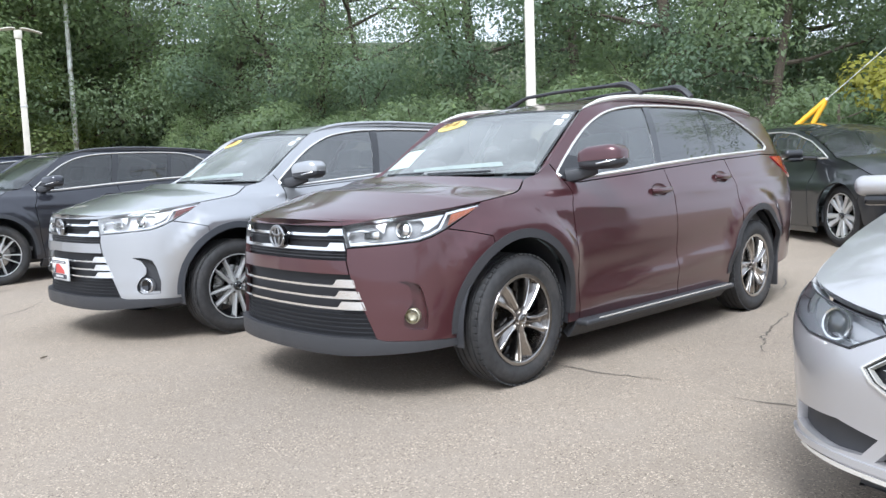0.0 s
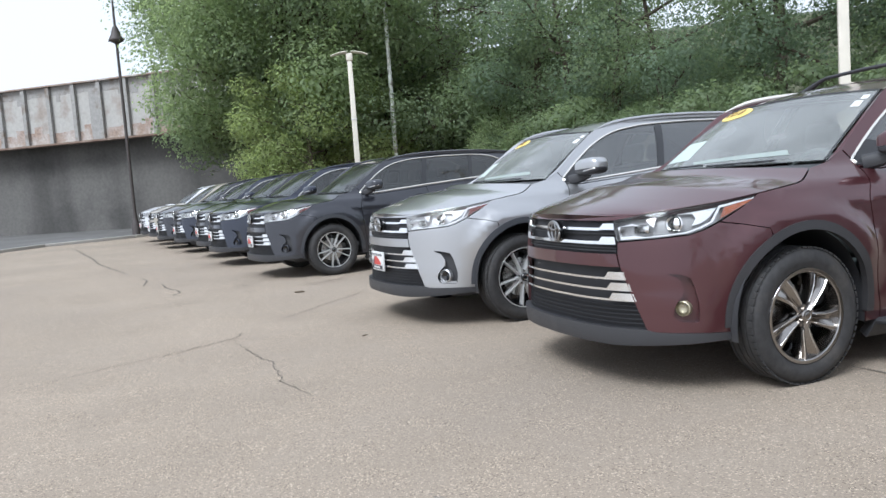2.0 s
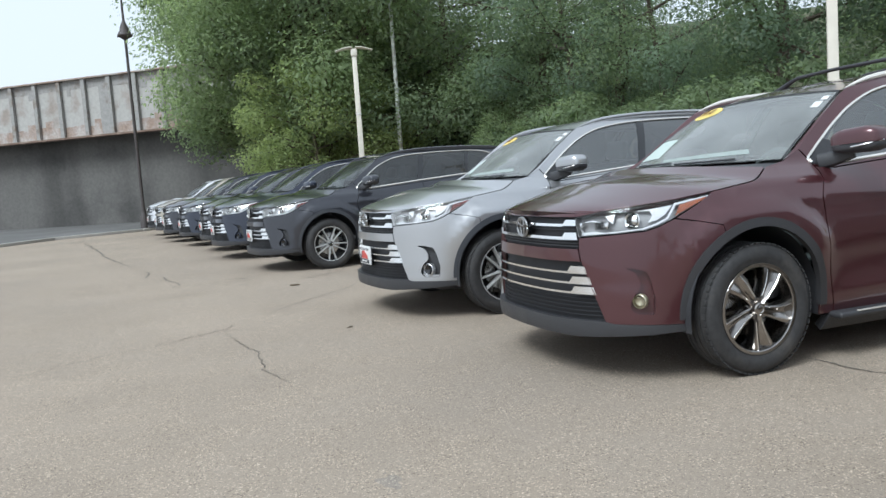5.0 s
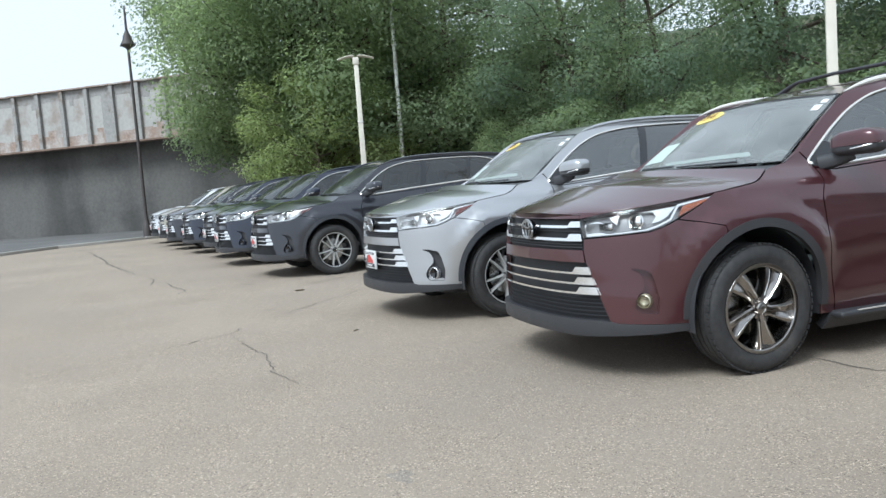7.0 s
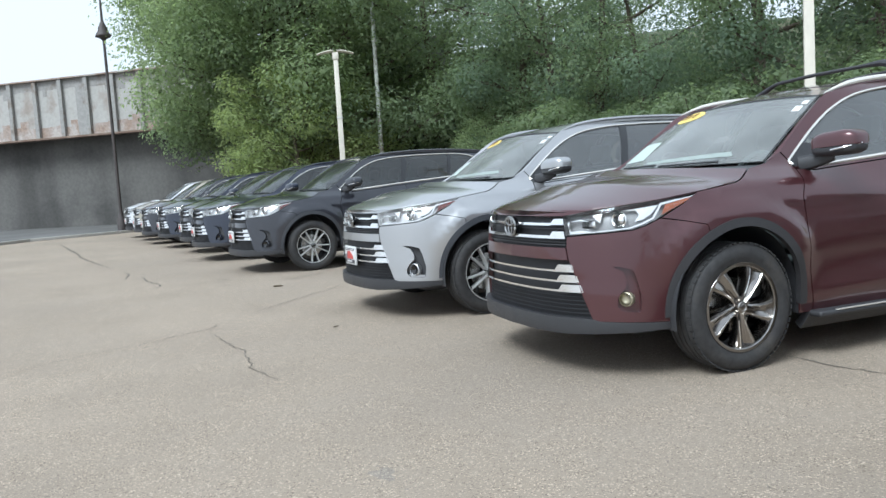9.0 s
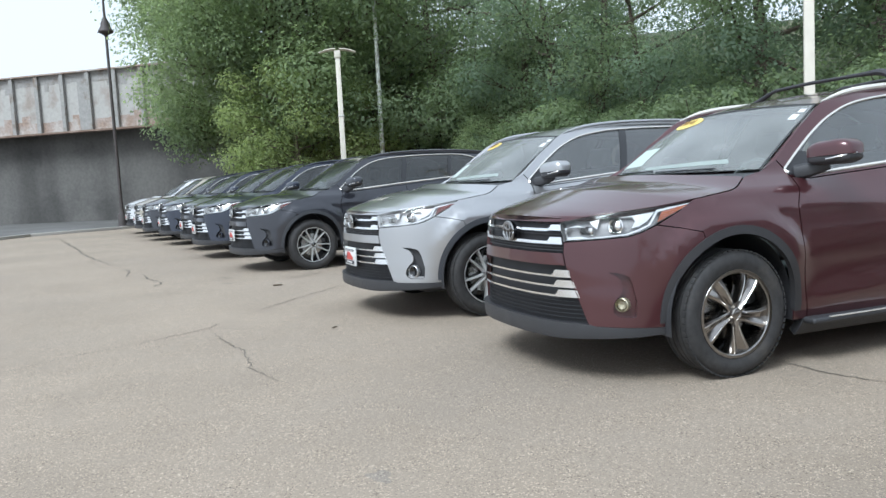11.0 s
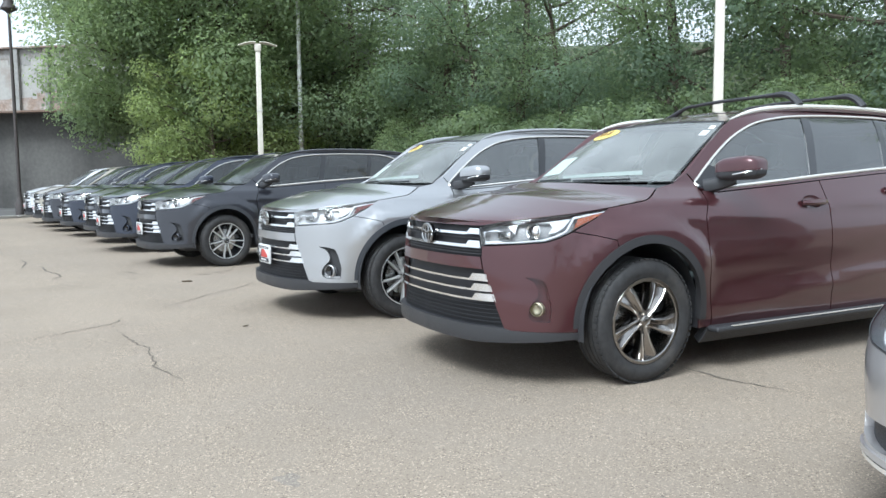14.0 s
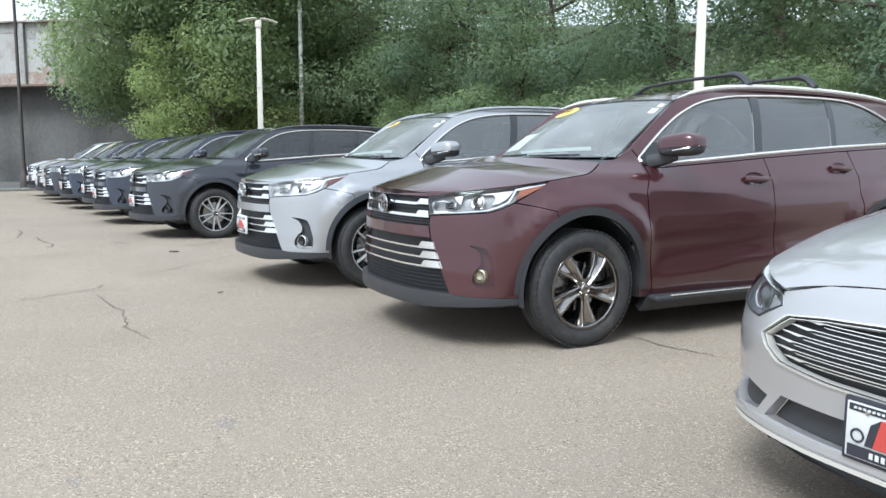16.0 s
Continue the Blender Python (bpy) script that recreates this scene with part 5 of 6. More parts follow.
        part("low_beam", fl(moved(lathe([(0.044, 0.0), (0.052, 0.022), (0.049, 0.027), (0.043, 0.026), (0.040, 0.016)], 32, "z"), m)), CHROME, hl)
        part("low_beam_lens", fl(moved(lathe([(0.041, 0.014), (0.034, 0.026), (0.018, 0.034), (0.0005, 0.036)], 28, "z"), m)), PROJECTOR, hl)
        part("reflector", fl(patch(S, [(0.56, 0.70), (0.70, 0.722), (0.685, 0.705), (0.66, 0.675), (0.60, 0.665)], (), 0.03, -0.04, 0.02)), LAMPBOWL, hl)
        part("reflector", fl(patch(S, [(0.85, 0.742), (1.0, 0.760), (0.965, 0.725), (0.90, 0.695), (0.85, 0.685), (0.87, 0.715)], (), 0.03, -0.04, 0.02)), LAMPBOWL, hl)
        part("light_strip", fl(patch(S, [(0.60, 0.664), (0.70, 0.672), (0.82, 0.682), (0.84, 0.676), (0.72, 0.662), (0.62, 0.655)], (), 0.03, -0.030, 0.015)), CHROME, hl)
        part("light_strip", fl(patch(S, [(0.995, 0.755), (1.035, 0.758), (1.01, 0.725), (0.94, 0.695), (0.925, 0.702), (0.985, 0.732)], (), 0.03, -0.020, 0.015)), BULB, hl)
        gasket = dense(head, 0.03)
        p = S.point(gasket[:, 0], gasket[:, 1]) + normal_at(S, gasket[:, 0], gasket[:, 1]) * 0.001
        part("lamp_seal", fl(tube(p, 0.003, 6, True)), PLASTIC, hl)
        part("tail_light", fl(patch(S, [(5.2, 0.93), (5.5, 0.92), (5.65, 0.90), (5.65, 0.78), (5.4, 0.78)], (), 0.05, 0.01, 0.04)), RED, car)
        if front:
            part("bumper_vent", fl(patch(S, band(vent, 0.003), (), 0.05, -0.03, 0)), PLASTIC, car)
    if front:
        g = part("grille", patch(S, mir(band(grille, -0.004)), (), 0.05, -0.035, 0), DEEPBLACK, car, "black grille with chrome bars and surround")
        rim = mir(grille)
        def shrunk(k, m):
            q = np.array(rim) * (k, 1)
            q[:, 1] = 0.608 + (q[:, 1] - 0.608) * m
            return q
        part("grille_surround", patch(S, rim, [shrunk(0.985, 0.955)], 0.03, 0.006, 0.045), TRIM, g)
        part("grille_lining", patch(S, shrunk(0.985, 0.955), [shrunk(0.968, 0.905)], 0.03, -0.004, 0.02), DEEPBLACK, g)
        part("inner_rim", patch(S, shrunk(0.968, 0.905), [shrunk(0.960, 0.880)], 0.03, -0.002, 0.02), TRIM, g)
        for z in (0.675, 0.651, 0.627, 0.603, 0.579, 0.555):
            e = float(np.interp(z, [0.515, 0.565, 0.60, 0.674, 0.695], [0.32, 0.50, 0.53, 0.44, 0.30])) - 0.025
            part("grille_bar", patch(S, [(-e, z + 0.003), (-e + 0.085, z - 0.003), (-e + 0.105, z + 0.002), (e - 0.105, z + 0.002), (e - 0.085, z - 0.003), (e, z + 0.003), (e - 0.03, z + 0.0055), (e - 0.10, z + 0.0045), (-e + 0.10, z + 0.0045), (-e + 0.03, z + 0.0055)], (), 0.04, -0.010, 0.006), TRIM, g)
            d = e - 0.10
            part("grille_bar", patch(S, [(-d, z - 0.005), (-d + 0.02, z - 0.0072), (d - 0.02, z - 0.0072), (d, z - 0.005)], (), 0.04, -0.012, 0.006), TRIM, g)
        part("lower_grille", patch(S, mir(band(low, 0.0)), (), 0.06, -0.04, 0), PLASTIC, car)
        lip = [(0.0, 0.312), (0.35, 0.309), (0.6, 0.307), (0.8, 0.308), (0.82, 0.298), (0.62, 0.294), (0.35, 0.296), (0.0, 0.299)]
        part("lip_trim", patch(S, mir(lip), (), 0.04, 0.008, 0.03), TRIM, car, "thin bright trim along the bumper")
        part("bumper_lip", patch(S, mir([(0.0, 0.341), (0.378, 0.340), (0.71, 0.331), (0.90, 0.318), (1.02, 0.306), (0.90, 0.304), (0.71, 0.312), (0.378, 0.318), (0, 0.319)]), (), 0.04, 0.010, 0.02), coat, car)
        part("air_dam", patch(S, mir([(0.0, 0.30), (0.4, 0.30), (0.62, 0.298), (0.62, 0.21), (0.4, 0.18), (0, 0.17)]), (), 0.06, -0.09, 0.02), PLASTIC, car)
    if card:
        dealer_plate(car, S, 0.428, 0.30, 0.152, frame_mat=INK)
    part("undertray", box((-0.58, -0.5, 0.19), (0.58, 3.5, 0.35), 0.05), PLASTIC, car)
    part("dashboard", box((-0.66, 0.3, 0.72), (0.66, 0.95, 0.96), 0.07, 3), DASH, car)
    part("cabin_floor", box((-0.76, 0.3, 0.32), (0.76, 3.3, 0.38), 0.01), DASH, car)
    for x in (-0.37, 0.37):
        seat(car, x, 1.45, 0.40, 0.48)
        seat(car, x, 2.4, 0.42, 0.58)
    steering_wheel(car, 0.37, 0.98, 0.92)
    wheels(car, style, 0.328, 0.240, 0.215, (0.07, 2.85), 0.71, 0.1)
    return car


sedan_silver = sedan(BRIGHTSILVER, "silver sedan with a chrome-barred grille and dealer card, parked", True, "petal", True)
sedan_silver.matrix_basis = pose(3.365, 0.03, 0)
sedan_black = sedan(BLACK, "black sedan with silver wheels parked in front of the trees", False, "petal", False)
sedan_black.matrix_basis = Matrix.LocRotScale((0.79, 7.26, 0.14), Euler((0, 0, radians(54))), (1.05, 1.05, 1.10))


# ---- trees ----
BARK = material("bark", (0.10, 0.08, 0.06), 0.9, bump=0.8, scale=18, vary=0.3)
# leaf colours raised and blued, a stand-in for bluish haze
LEAF_DARK = leaf_material("leaf_dark", (0.155, 0.205, 0.145))
LEAF_MID = leaf_material("leaf_mid", (0.190, 0.240, 0.145))
LEAF_FRESH_LIT = leaf_material("leaf_fresh_lit", (0.225, 0.280, 0.155))
LEAF_LIGHT = leaf_material("leaf_light", (0.240, 0.288, 0.130))
LEAF_YELLOW = leaf_material("leaf_yellow", (0.30, 0.29, 0.07))


def tree(seed, height, spread, leaves, size, mat, low=0.12, limbs=12, thin=1.0, label="leafy green tree with an uneven crown"):
    rng = np.random.default_rng(seed)
    ob = thing("tree", label, "tree", "belt of trees")
    lean = rng.normal(0, 0.03, 2)
    n = 9
    zz = np.linspace(0, height * 0.85, n)
    trunk = np.stack([lean[0] * zz + 0.12 * np.sin(zz * 0.9 + seed), lean[1] * zz + 0.12 * np.cos(zz * 0.7 + seed), zz], 1)
    r0 = height * 0.016
    shapes = [tube(trunk, np.linspace(r0, 0.03, n), 8)]
    tips = []
    for i in range(limbs):
        h = height * (low + (0.85 - low) * (i + rng.uniform(0, 0.8)) / limbs)
        a = i * 2.4 + rng.uniform(-0.4, 0.4)
        t = h / (height * 0.85)
        start = np.array([np.interp(h, zz, trunk[:, k]) for k in range(3)])
        reach = spread * (0.45 + 0.65 * math.sin(math.pi * min(1, 0.15 + 0.8 * t))) * rng.uniform(0.75, 1.15)
        k = np.linspace(0, 1, 6)[:, None]
        rise = rng.uniform(0.15, 0.6) * reach
        path = start + k * np.array((math.cos(a) * reach, math.sin(a) * reach, 0)) + (k ** 1.5) * np.array((0, 0, rise)) + rng.normal(0, 0.06, (6, 3)) * k
        shapes.append(tube(path, np.linspace(r0 * 0.38, 0.012, 6), 6))
        tips += [(path[3], reach * rng.uniform(0.25, 0.42)), (path[4], reach * rng.uniform(0.25, 0.5)), (path[5], reach * rng.uniform(0.22, 0.42))]
        for s in range(2):
            b = a + rng.uniform(-1, 1)
            end = path[3] + np.array((math.cos(b), math.sin(b), rng.uniform(-0.2, 0.6))) * reach * 0.45
            shapes.append(tube([path[3], (path[3] + end) / 2 + rng.normal(0, 0.05, 3), end], [r0 * 0.16, r0 * 0.1, 0.008], 5))
            tips.append((end, reach * 0.32))
    tips.append((trunk[-1], spread * 0.4))
    part("trunk", join(*shapes), BARK, ob)
    w = np.array([r ** 2 * (1 if at_[2] < 0.40 * height else thin) for at_, r in tips])
    leaves = int(leaves * w.sum() / sum(r ** 2 for _, r in tips))
    pick = rng.choice(len(tips), leaves, p=w / w.sum())
    c = np.array([tips[i][0] for i in pick])
    r = np.array([tips[i][1] for i in pick])
    d = rng.normal(0, 1, (leaves, 3))
    d /= np.linalg.norm(d, axis=1, keepdims=True)
    p = c + d * (r * (rng.uniform(0.2, 1.0, leaves) ** 0.5 + rng.exponential(0.035, leaves)))[:, None] * np.array((1, 1, 0.75))
    p[:, 2] = np.maximum(p[:, 2], 0.15)
    soft_n = d * 0.8 + np.array((0, 0, 0.55)) + rng.normal(0, 0.12, (leaves, 3))
    soft_n /= np.linalg.norm(soft_n, axis=1, keepdims=True)
    nrm = d * 0.8 + rng.normal(0, 0.32, (leaves, 3)) + np.array((0, 0, 0.5))
    nrm /= np.linalg.norm(nrm, axis=1, keepdims=True)
    ax = np.cross(nrm, rng.normal(0, 1, (leaves, 3)))
    ax /= np.linalg.norm(ax, axis=1, keepdims=True)
    bx = np.cross(nrm, ax)
    s = (size * rng.uniform(0.6, 1.25, leaves))[:, None]
    v = np.stack([p - ax * s, p + bx * s * 0.55 + nrm * s * 0.12, p + ax * s * 0.9, p - bx * s * 0.55 + nrm * s * 0.12], 1).reshape(-1, 3)
    k = np.arange(leaves)[:, None] * 4
    f = np.concatenate([k + (0, 2, 1), k + (0, 3, 2)])
    part("crown", (v, f.tolist(), np.repeat(soft_n, 4, 0)), mat, ob)
    return ob


def place_tree(source, x, y, a, k):
    return copy_thing(source, Matrix.LocRotScale((x, y, ground_height(x, y) - 0.05), Euler((0, 0, a)), (k, k, k)))


rng = random.Random(4)
kinds = [tree(1, 11, 3.0, 21000, 0.060, LEAF_DARK, thin=0.85), tree(2, 12.5, 3.2, 23000, 0.060, LEAF_MID, thin=0.74), tree(3, 10, 2.8, 20000, 0.058, LEAF_DARK, thin=0.85), tree(4, 13, 3.4, 23000, 0.063, LEAF_MID, thin=0.74)]
# broad: its paler leaf colour stands in for sunlight on the crown
broad = tree(9, 12.5, 3.3, 25000, 0.060, LEAF_FRESH_LIT, label="tall green tree at the end of the belt, colour lightened as front-lit")
fresh = tree(8, 6.0, 2.3, 20000, 0.055, LEAF_FRESH_LIT, 0.06, 20, label="fresh green young tree at the edge of the belt")
light = tree(5, 6.2, 2.2, 21000, 0.058, LEAF_LIGHT, 0.06, 24, label="light green young tree with drooping leafy branches")
shrub = tree(6, 2.6, 1.5, 7000, 0.055, LEAF_MID, 0.05, 9, label="dense green shrub at the foot of the trees")
golden = tree(7, 4.2, 1.5, 5000, 0.07, LEAF_YELLOW, 0.3, 9, label="small tree with thin yellow-green leaves")
line = lambda x: 13.2 + 0.13 * min(x, 4)
spots = []
for depth, step in ((0, 2.7), (3.6, 4.0)):
    x = -30.0 + depth
    while x < 0.9:
        spots.append((x + rng.uniform(-0.6, 0.6), line(x) + depth + rng.uniform(-0.6, 0.6), 0.55 if depth and -20 < x < -12 else 1.0))
        x += step
for i, (x, y, tall) in enumerate(spots):
    src = kinds[i % 4]
    if i < 4:
        src.matrix_basis = Matrix.LocRotScale((x, y, ground_height(x, y) - 0.05), Euler((0, 0, rng.uniform(0, 6))), (1, 1, 1))
    else:
        place_tree(src, x, y, rng.uniform(0, 6.28), rng.uniform(0.85, 1.15) * tall)
broad.matrix_basis = Matrix.LocRotScale((-26.2, 2.2, ground_height(-26.2, 2.2) - 0.05), Euler((0, 0, 2.2)), (1.12, 1.12, 1.12))
for x, y, k, src in ((-29.5, 3.0, 1.15, kinds[3]), (-27.0, 3.6, 1.1, broad), (-25.2, 6.0, 1.05, broad), (-31, 6.5, 1.1, kinds[1]), (-28.3, 2.5, 1.0, broad), (-24.0, 8.0, 1.1, kinds[3]), (-27.4, 2.8, 1.2, kinds[1]),
                     (-25.8, 2.8, 1.25, broad), (-25.2, 4.0, 1.2, kinds[3]), (-28.6, 4.8, 1.25, broad), (-26.8, 2.0, 0.95, broad), (-27.6, 2.5, 1.3, kinds[3]), (-29.8, 2.4, 1.3, broad)):
    place_tree(src, x, y, rng.uniform(0, 6.28), k)
for x, y, k in ((-4.1, 16.4, 1.0), (0.2, 16.3, 0.95)):
    place_tree(kinds[1], x, y, rng.uniform(0, 6.28), k)
light.matrix_basis = Matrix.LocRotScale((-22.9, 2.25, GROUND - 0.05), Euler((0, 0, 0.6)), (0.98, 0.98, 0.95))
place_tree(light, -25.4, 5.2, rng.uniform(0, 6.28), 0.95)
fresh.matrix_basis = Matrix.LocRotScale((-16.3, 10.4, ground_height(-16.3, 10.4) - 0.05), Euler((0, 0, 1.1)), (0.66, 0.66, 0.66))
for x, y, k in ((-19.5, 8.8, 0.85), (-5.7, 11.4, 0.85), (-11.0, 11.2, 0.6)):
    place_tree(fresh, x, y, rng.uniform(0, 6.28), k)
golden.matrix_basis = Matrix.LocRotScale((0.85, 9.95, 0.25), Euler((0, 0, 0)), (0.8, 0.8, 0.8))
first = True
x = -27.0
while x < 1.4:
    for d in (0, 1.6):
        px, py, k = x + rng.uniform(-0.5, 0.5), line(x) - 1.6 + d + rng.uniform(-0.4, 0.4), rng.uniform(0.75, 1.2)
        if first:
            shrub.matrix_basis = pose(px, py, ground_height(px, py) - 0.05)
            first = False
        else:
            place_tree(shrub, px, py, rng.uniform(0, 6.28), k)
    x += 1.7
# unseen trees, added beyond the lot only to darken reflections in the cars
for i in range(3):
    a = radians(-20 + i * 14)
    d = rng.uniform(58, 75)
    place_tree(kinds[i % 4], 3 + d * math.cos(a), -3 + d * math.sin(a), rng.uniform(0, 6.28), rng.uniform(0.9, 1.25))


# ---- bridge ----
OLDPAINT = material("peeling_girder_paint", (0.40, 0.385, 0.36), 0.75, bump=0.3, scale=6, vary=0.12, second=(0.29, 0.25, 0.215), second_scale=0.9, amount=0.35)
DARKRUST = material("dark_rusty_steel", (0.17, 0.115, 0.085), 0.85, bump=0.4, scale=9, vary=0.25, second=(0.25, 0.19, 0.15), second_scale=1.2, amount=0.4)
RUST = material("rusty_steel", (0.30, 0.225, 0.18), 0.85, bump=0.4, scale=9, vary=0.25, second=(0.42, 0.38, 0.35), second_scale=1.2, amount=0.6)
CONCRETE = material("streaked_concrete", (0.118, 0.112, 0.104), 0.9, bump=0.3, scale=7, vary=0.15, second=(0.084, 0.080, 0.075), second_scale=0.5, amount=0.5)
cn, cl = CONCRETE.node_tree.nodes, CONCRETE.node_tree.links
at = cn.new("ShaderNodeTexCoord")
stretch = cn.new("ShaderNodeMapping")
stretch.inputs["Scale"].default_value = (0.2, 0.2, 0.02)
cl.new(at.outputs["Object"], stretch.inputs["Vector"])
run = cn.new("ShaderNodeTexNoise")
run.inputs["Scale"].default_value, run.inputs["Detail"].default_value = 1.6, 4
cl.new(stretch.outputs[0], run.inputs["Vector"])
much = cn.new("ShaderNodeMapRange")
much.inputs[1].default_value, much.inputs[2].default_value = 0.40, 0.62
much.inputs[3].default_value, much.inputs[4].default_value = 0.62, 1.08
cl.new(run.outputs[0], much.inputs[0])
tone = cn.new("ShaderNodeHueSaturation")
cl.new(much.outputs[0], tone.inputs["Value"])
cb = cn["Principled BSDF"].inputs["Base Color"]
cl.new(cb.links[0].from_socket, tone.inputs["Color"])
cl.new(tone.outputs[0], cb)
way = Vector((-0.588, -0.809, 0))
turn = math.atan2(way.y, way.x)
BR = Matrix.Translation((-36.0, -2.95, 0)) @ Matrix.Rotation(turn, 4, "Z")   # x runs along the bridge, away to the left; +y is the far side
side = -1.0 if (BR.to_3x3() @ Vector((0, 1, 0))).dot(Vector((1, 0, 0))) > 0 else 1.0
bridge = tagged(new("bridge"), "old steel plate-girder railway bridge on a concrete abutment", "bridge")
bridge.matrix_basis = BR
L0, L1 = -16.0, 26.0
def bridge_box(name, lo, hi, mat, bevel=0.01, parent=None, label=""):
    lo, hi = list(lo), list(hi)
    if side < 0:
        lo[1], hi[1] = -hi[1], -lo[1]
    return part(name, box(lo, hi, bevel, 1), mat, parent or bridge, label)
girder = bridge_box("girder", (L0, 0, 4.6), (L1, 0.05, 7.42), OLDPAINT, 0, None, "girder web with peeling pale paint")
bridge_box("top_flange", (L0, -0.22, 7.42), (L1, 0.27, 7.50), RUST)
bridge_box("bottom_flange", (L0, -0.22, 4.50), (L1, 0.27, 4.6), DARKRUST)
STEELGREY = material("weathered_grey_steel", (0.30, 0.29, 0.275), 0.8, bump=0.3, scale=8, vary=0.15, second=(0.19, 0.15, 0.12), second_scale=1.5, amount=0.3)
brng = random.Random(11)
bay = L0 + 0.27
while bay < L1:
    x = bay
    while x < bay + 1.5:                       # paint scaled off in stepped sheets at the foot and the head of each bay
        w_ = brng.choice((0.25, 0.375, 0.5))
        e = min(x + w_, bay + 1.52)
        bridge_box("rust_patch", (x, -0.012, 4.6), (e, -0.001, 4.6 + brng.uniform(0.45, 0.62) + (0.3 if brng.random() < 0.3 else 0)), RUST, 0, girder)
        bridge_box("bare_patch", (x, -0.010, 7.42 - brng.uniform(0.42, 0.5) - (0.28 if brng.random() < 0.22 else 0)), (e, -0.001, 7.42), STEELGREY, 0, girder)
        x += w_
    bridge_box("stiffener", (bay - 0.11, -0.17, 4.6), (bay + 0.11, -0.013, 7.42), STEELGREY, 0.005, girder)
    bay += 1.52
bridge_box("splice_plate", (2.62, -0.05, 4.6), (3.20, -0.014, 7.1), STEELGREY, 0.005, girder)
bridge_box("deck", (L0, 0.06, 5.1), (L1, 9.0, 5.5), CONCRETE, 0.02)
bridge_box("abutment", (L0, 0.9, -0.2), (L1, 1.9, 5.08), CONCRETE, 0.02, None, "concrete abutment wall with dark vertical streaks")

ROADMAT = material("road_asphalt", (0.11, 0.107, 0.10), 0.9, bump=0.3, scale=60, vary=0.2, second=(0.14, 0.135, 0.13), second_scale=0.4)
KERB = material("kerb_concrete", (0.36, 0.34, 0.31), 0.85, bump=0.3, scale=20, vary=0.15)
edge = [(-31.0, 2.0), (-28.2, -1.3), (-25.7, -3.85), (-24.35, -6.6), (-21.9, -8.2), (-17.0, -12.5), (-6, -22)]
far_side = [(-38.0, 2.0), (-39.0, -1.3), (-42.0, -5.0), (-46.0, -10.5), (-50.0, -16.0), (-54, -22), (-60, -30)]
n = len(edge)
road = part("road", ([(x, y, GROUND + 0.004) for x, y in edge + far_side], [(i, i + 1, n + i + 1, n + i) for i in range(n - 1)]), ROADMAT)
tagged(road, "grey asphalt street beyond the lot", "road", kind="structure")
for a, b in zip(edge[:-1], edge[1:]):
    d = Vector((b[0] - a[0], b[1] - a[1]))
    k = part("kerb", box((0, -0.09, -0.05), (d.length - 0.01, 0.09, 0.10), 0.02, 2), KERB)
    k.matrix_basis = Matrix.Translation((a[0], a[1], GROUND)) @ Matrix.Rotation(math.atan2(d.y, d.x), 4, "Z")
    tagged(k, "low concrete kerb at the edge of the lot", "kerb", kind="structure")


# ---- lamps, poles and wire ----
WHITEPAINT = material("white_pole_paint", (0.66, 0.62, 0.53), 0.5, vary=0.08, scale=5, second=(0.55, 0.50, 0.42), second_scale=2.5, amount=0.3)
MOTTLED = material("mottled_galvanised_steel", (0.56, 0.57, 0.54), 0.55, 0.3, vary=0.2, scale=9, second=(0.24, 0.21, 0.17), second_scale=3.5, amount=0.45)
GALV = material("galvanised_steel", (0.60, 0.60, 0.57), 0.5, 0.5, vary=0.15, scale=12)
DARKIRON = material("dark_iron", (0.055, 0.045, 0.042), 0.6, vary=0.2, scale=10)


def lot_lamp(height=5.38):
    ob = thing("street_lamp", "white square lamp pole with two curved lamp heads", "lamp", "lot lamps")
    v, f = box((-0.09, -0.09, 0.5), (0.09, 0.09, height - 0.1), 0.015, 2)
    v = np.array(v)
    k = 1 - 0.25 * (v[:, 2] - 0.5) / height
    v[:, 0] *= k
    v[:, 1] *= k
    part("pole", (v, f), WHITEPAINT, ob)
    part("base", lathe([(0.0005, 0.5), (0.2, 0.5), (0.24, 0.46), (0.24, -0.3)], 24, "z"), KERB, ob, "round concrete base")
    part("joint_band", box((-0.088, -0.088, height * 0.62), (0.088, 0.088, height * 0.62 + 0.05), 0.005), GALV, ob)
    part("collar", box((-0.10, -0.10, height - 0.25), (0.10, 0.10, height - 0.02), 0.03), WHITEPAINT, ob)
    for sgn in (-1, 1):
        xs = np.linspace(0.05, 0.56, 8)
        pts = np.stack([sgn * xs, 0 * xs, height + 0.02 - 0.10 * (xs / 0.56) ** 2.2], 1)
        v, f = tube(pts, np.interp(np.linspace(0, 1, 8), [0, 0.3, 1], [0.07, 0.085, 0.06]), 10)
        v = np.array(v)
        mid = np.interp(np.abs(v[:, 0]), xs, pts[:, 2])
        v[:, 2] = mid + (v[:, 2] - mid) * 0.45
        v[:, 1] *= 1.9
        part("lamp_head", (v, f), WHITEPAINT, ob)
    return ob


lamp = lot_lamp()
lamp.matrix_basis = pose(-19.15, 2.98, 0, rz=75)
copy_thing(lamp, Matrix.LocRotScale((-3.17, 5.0, 0.05), Euler((0, 0, radians(-42))), (0.74, 0.74, 1.05)))

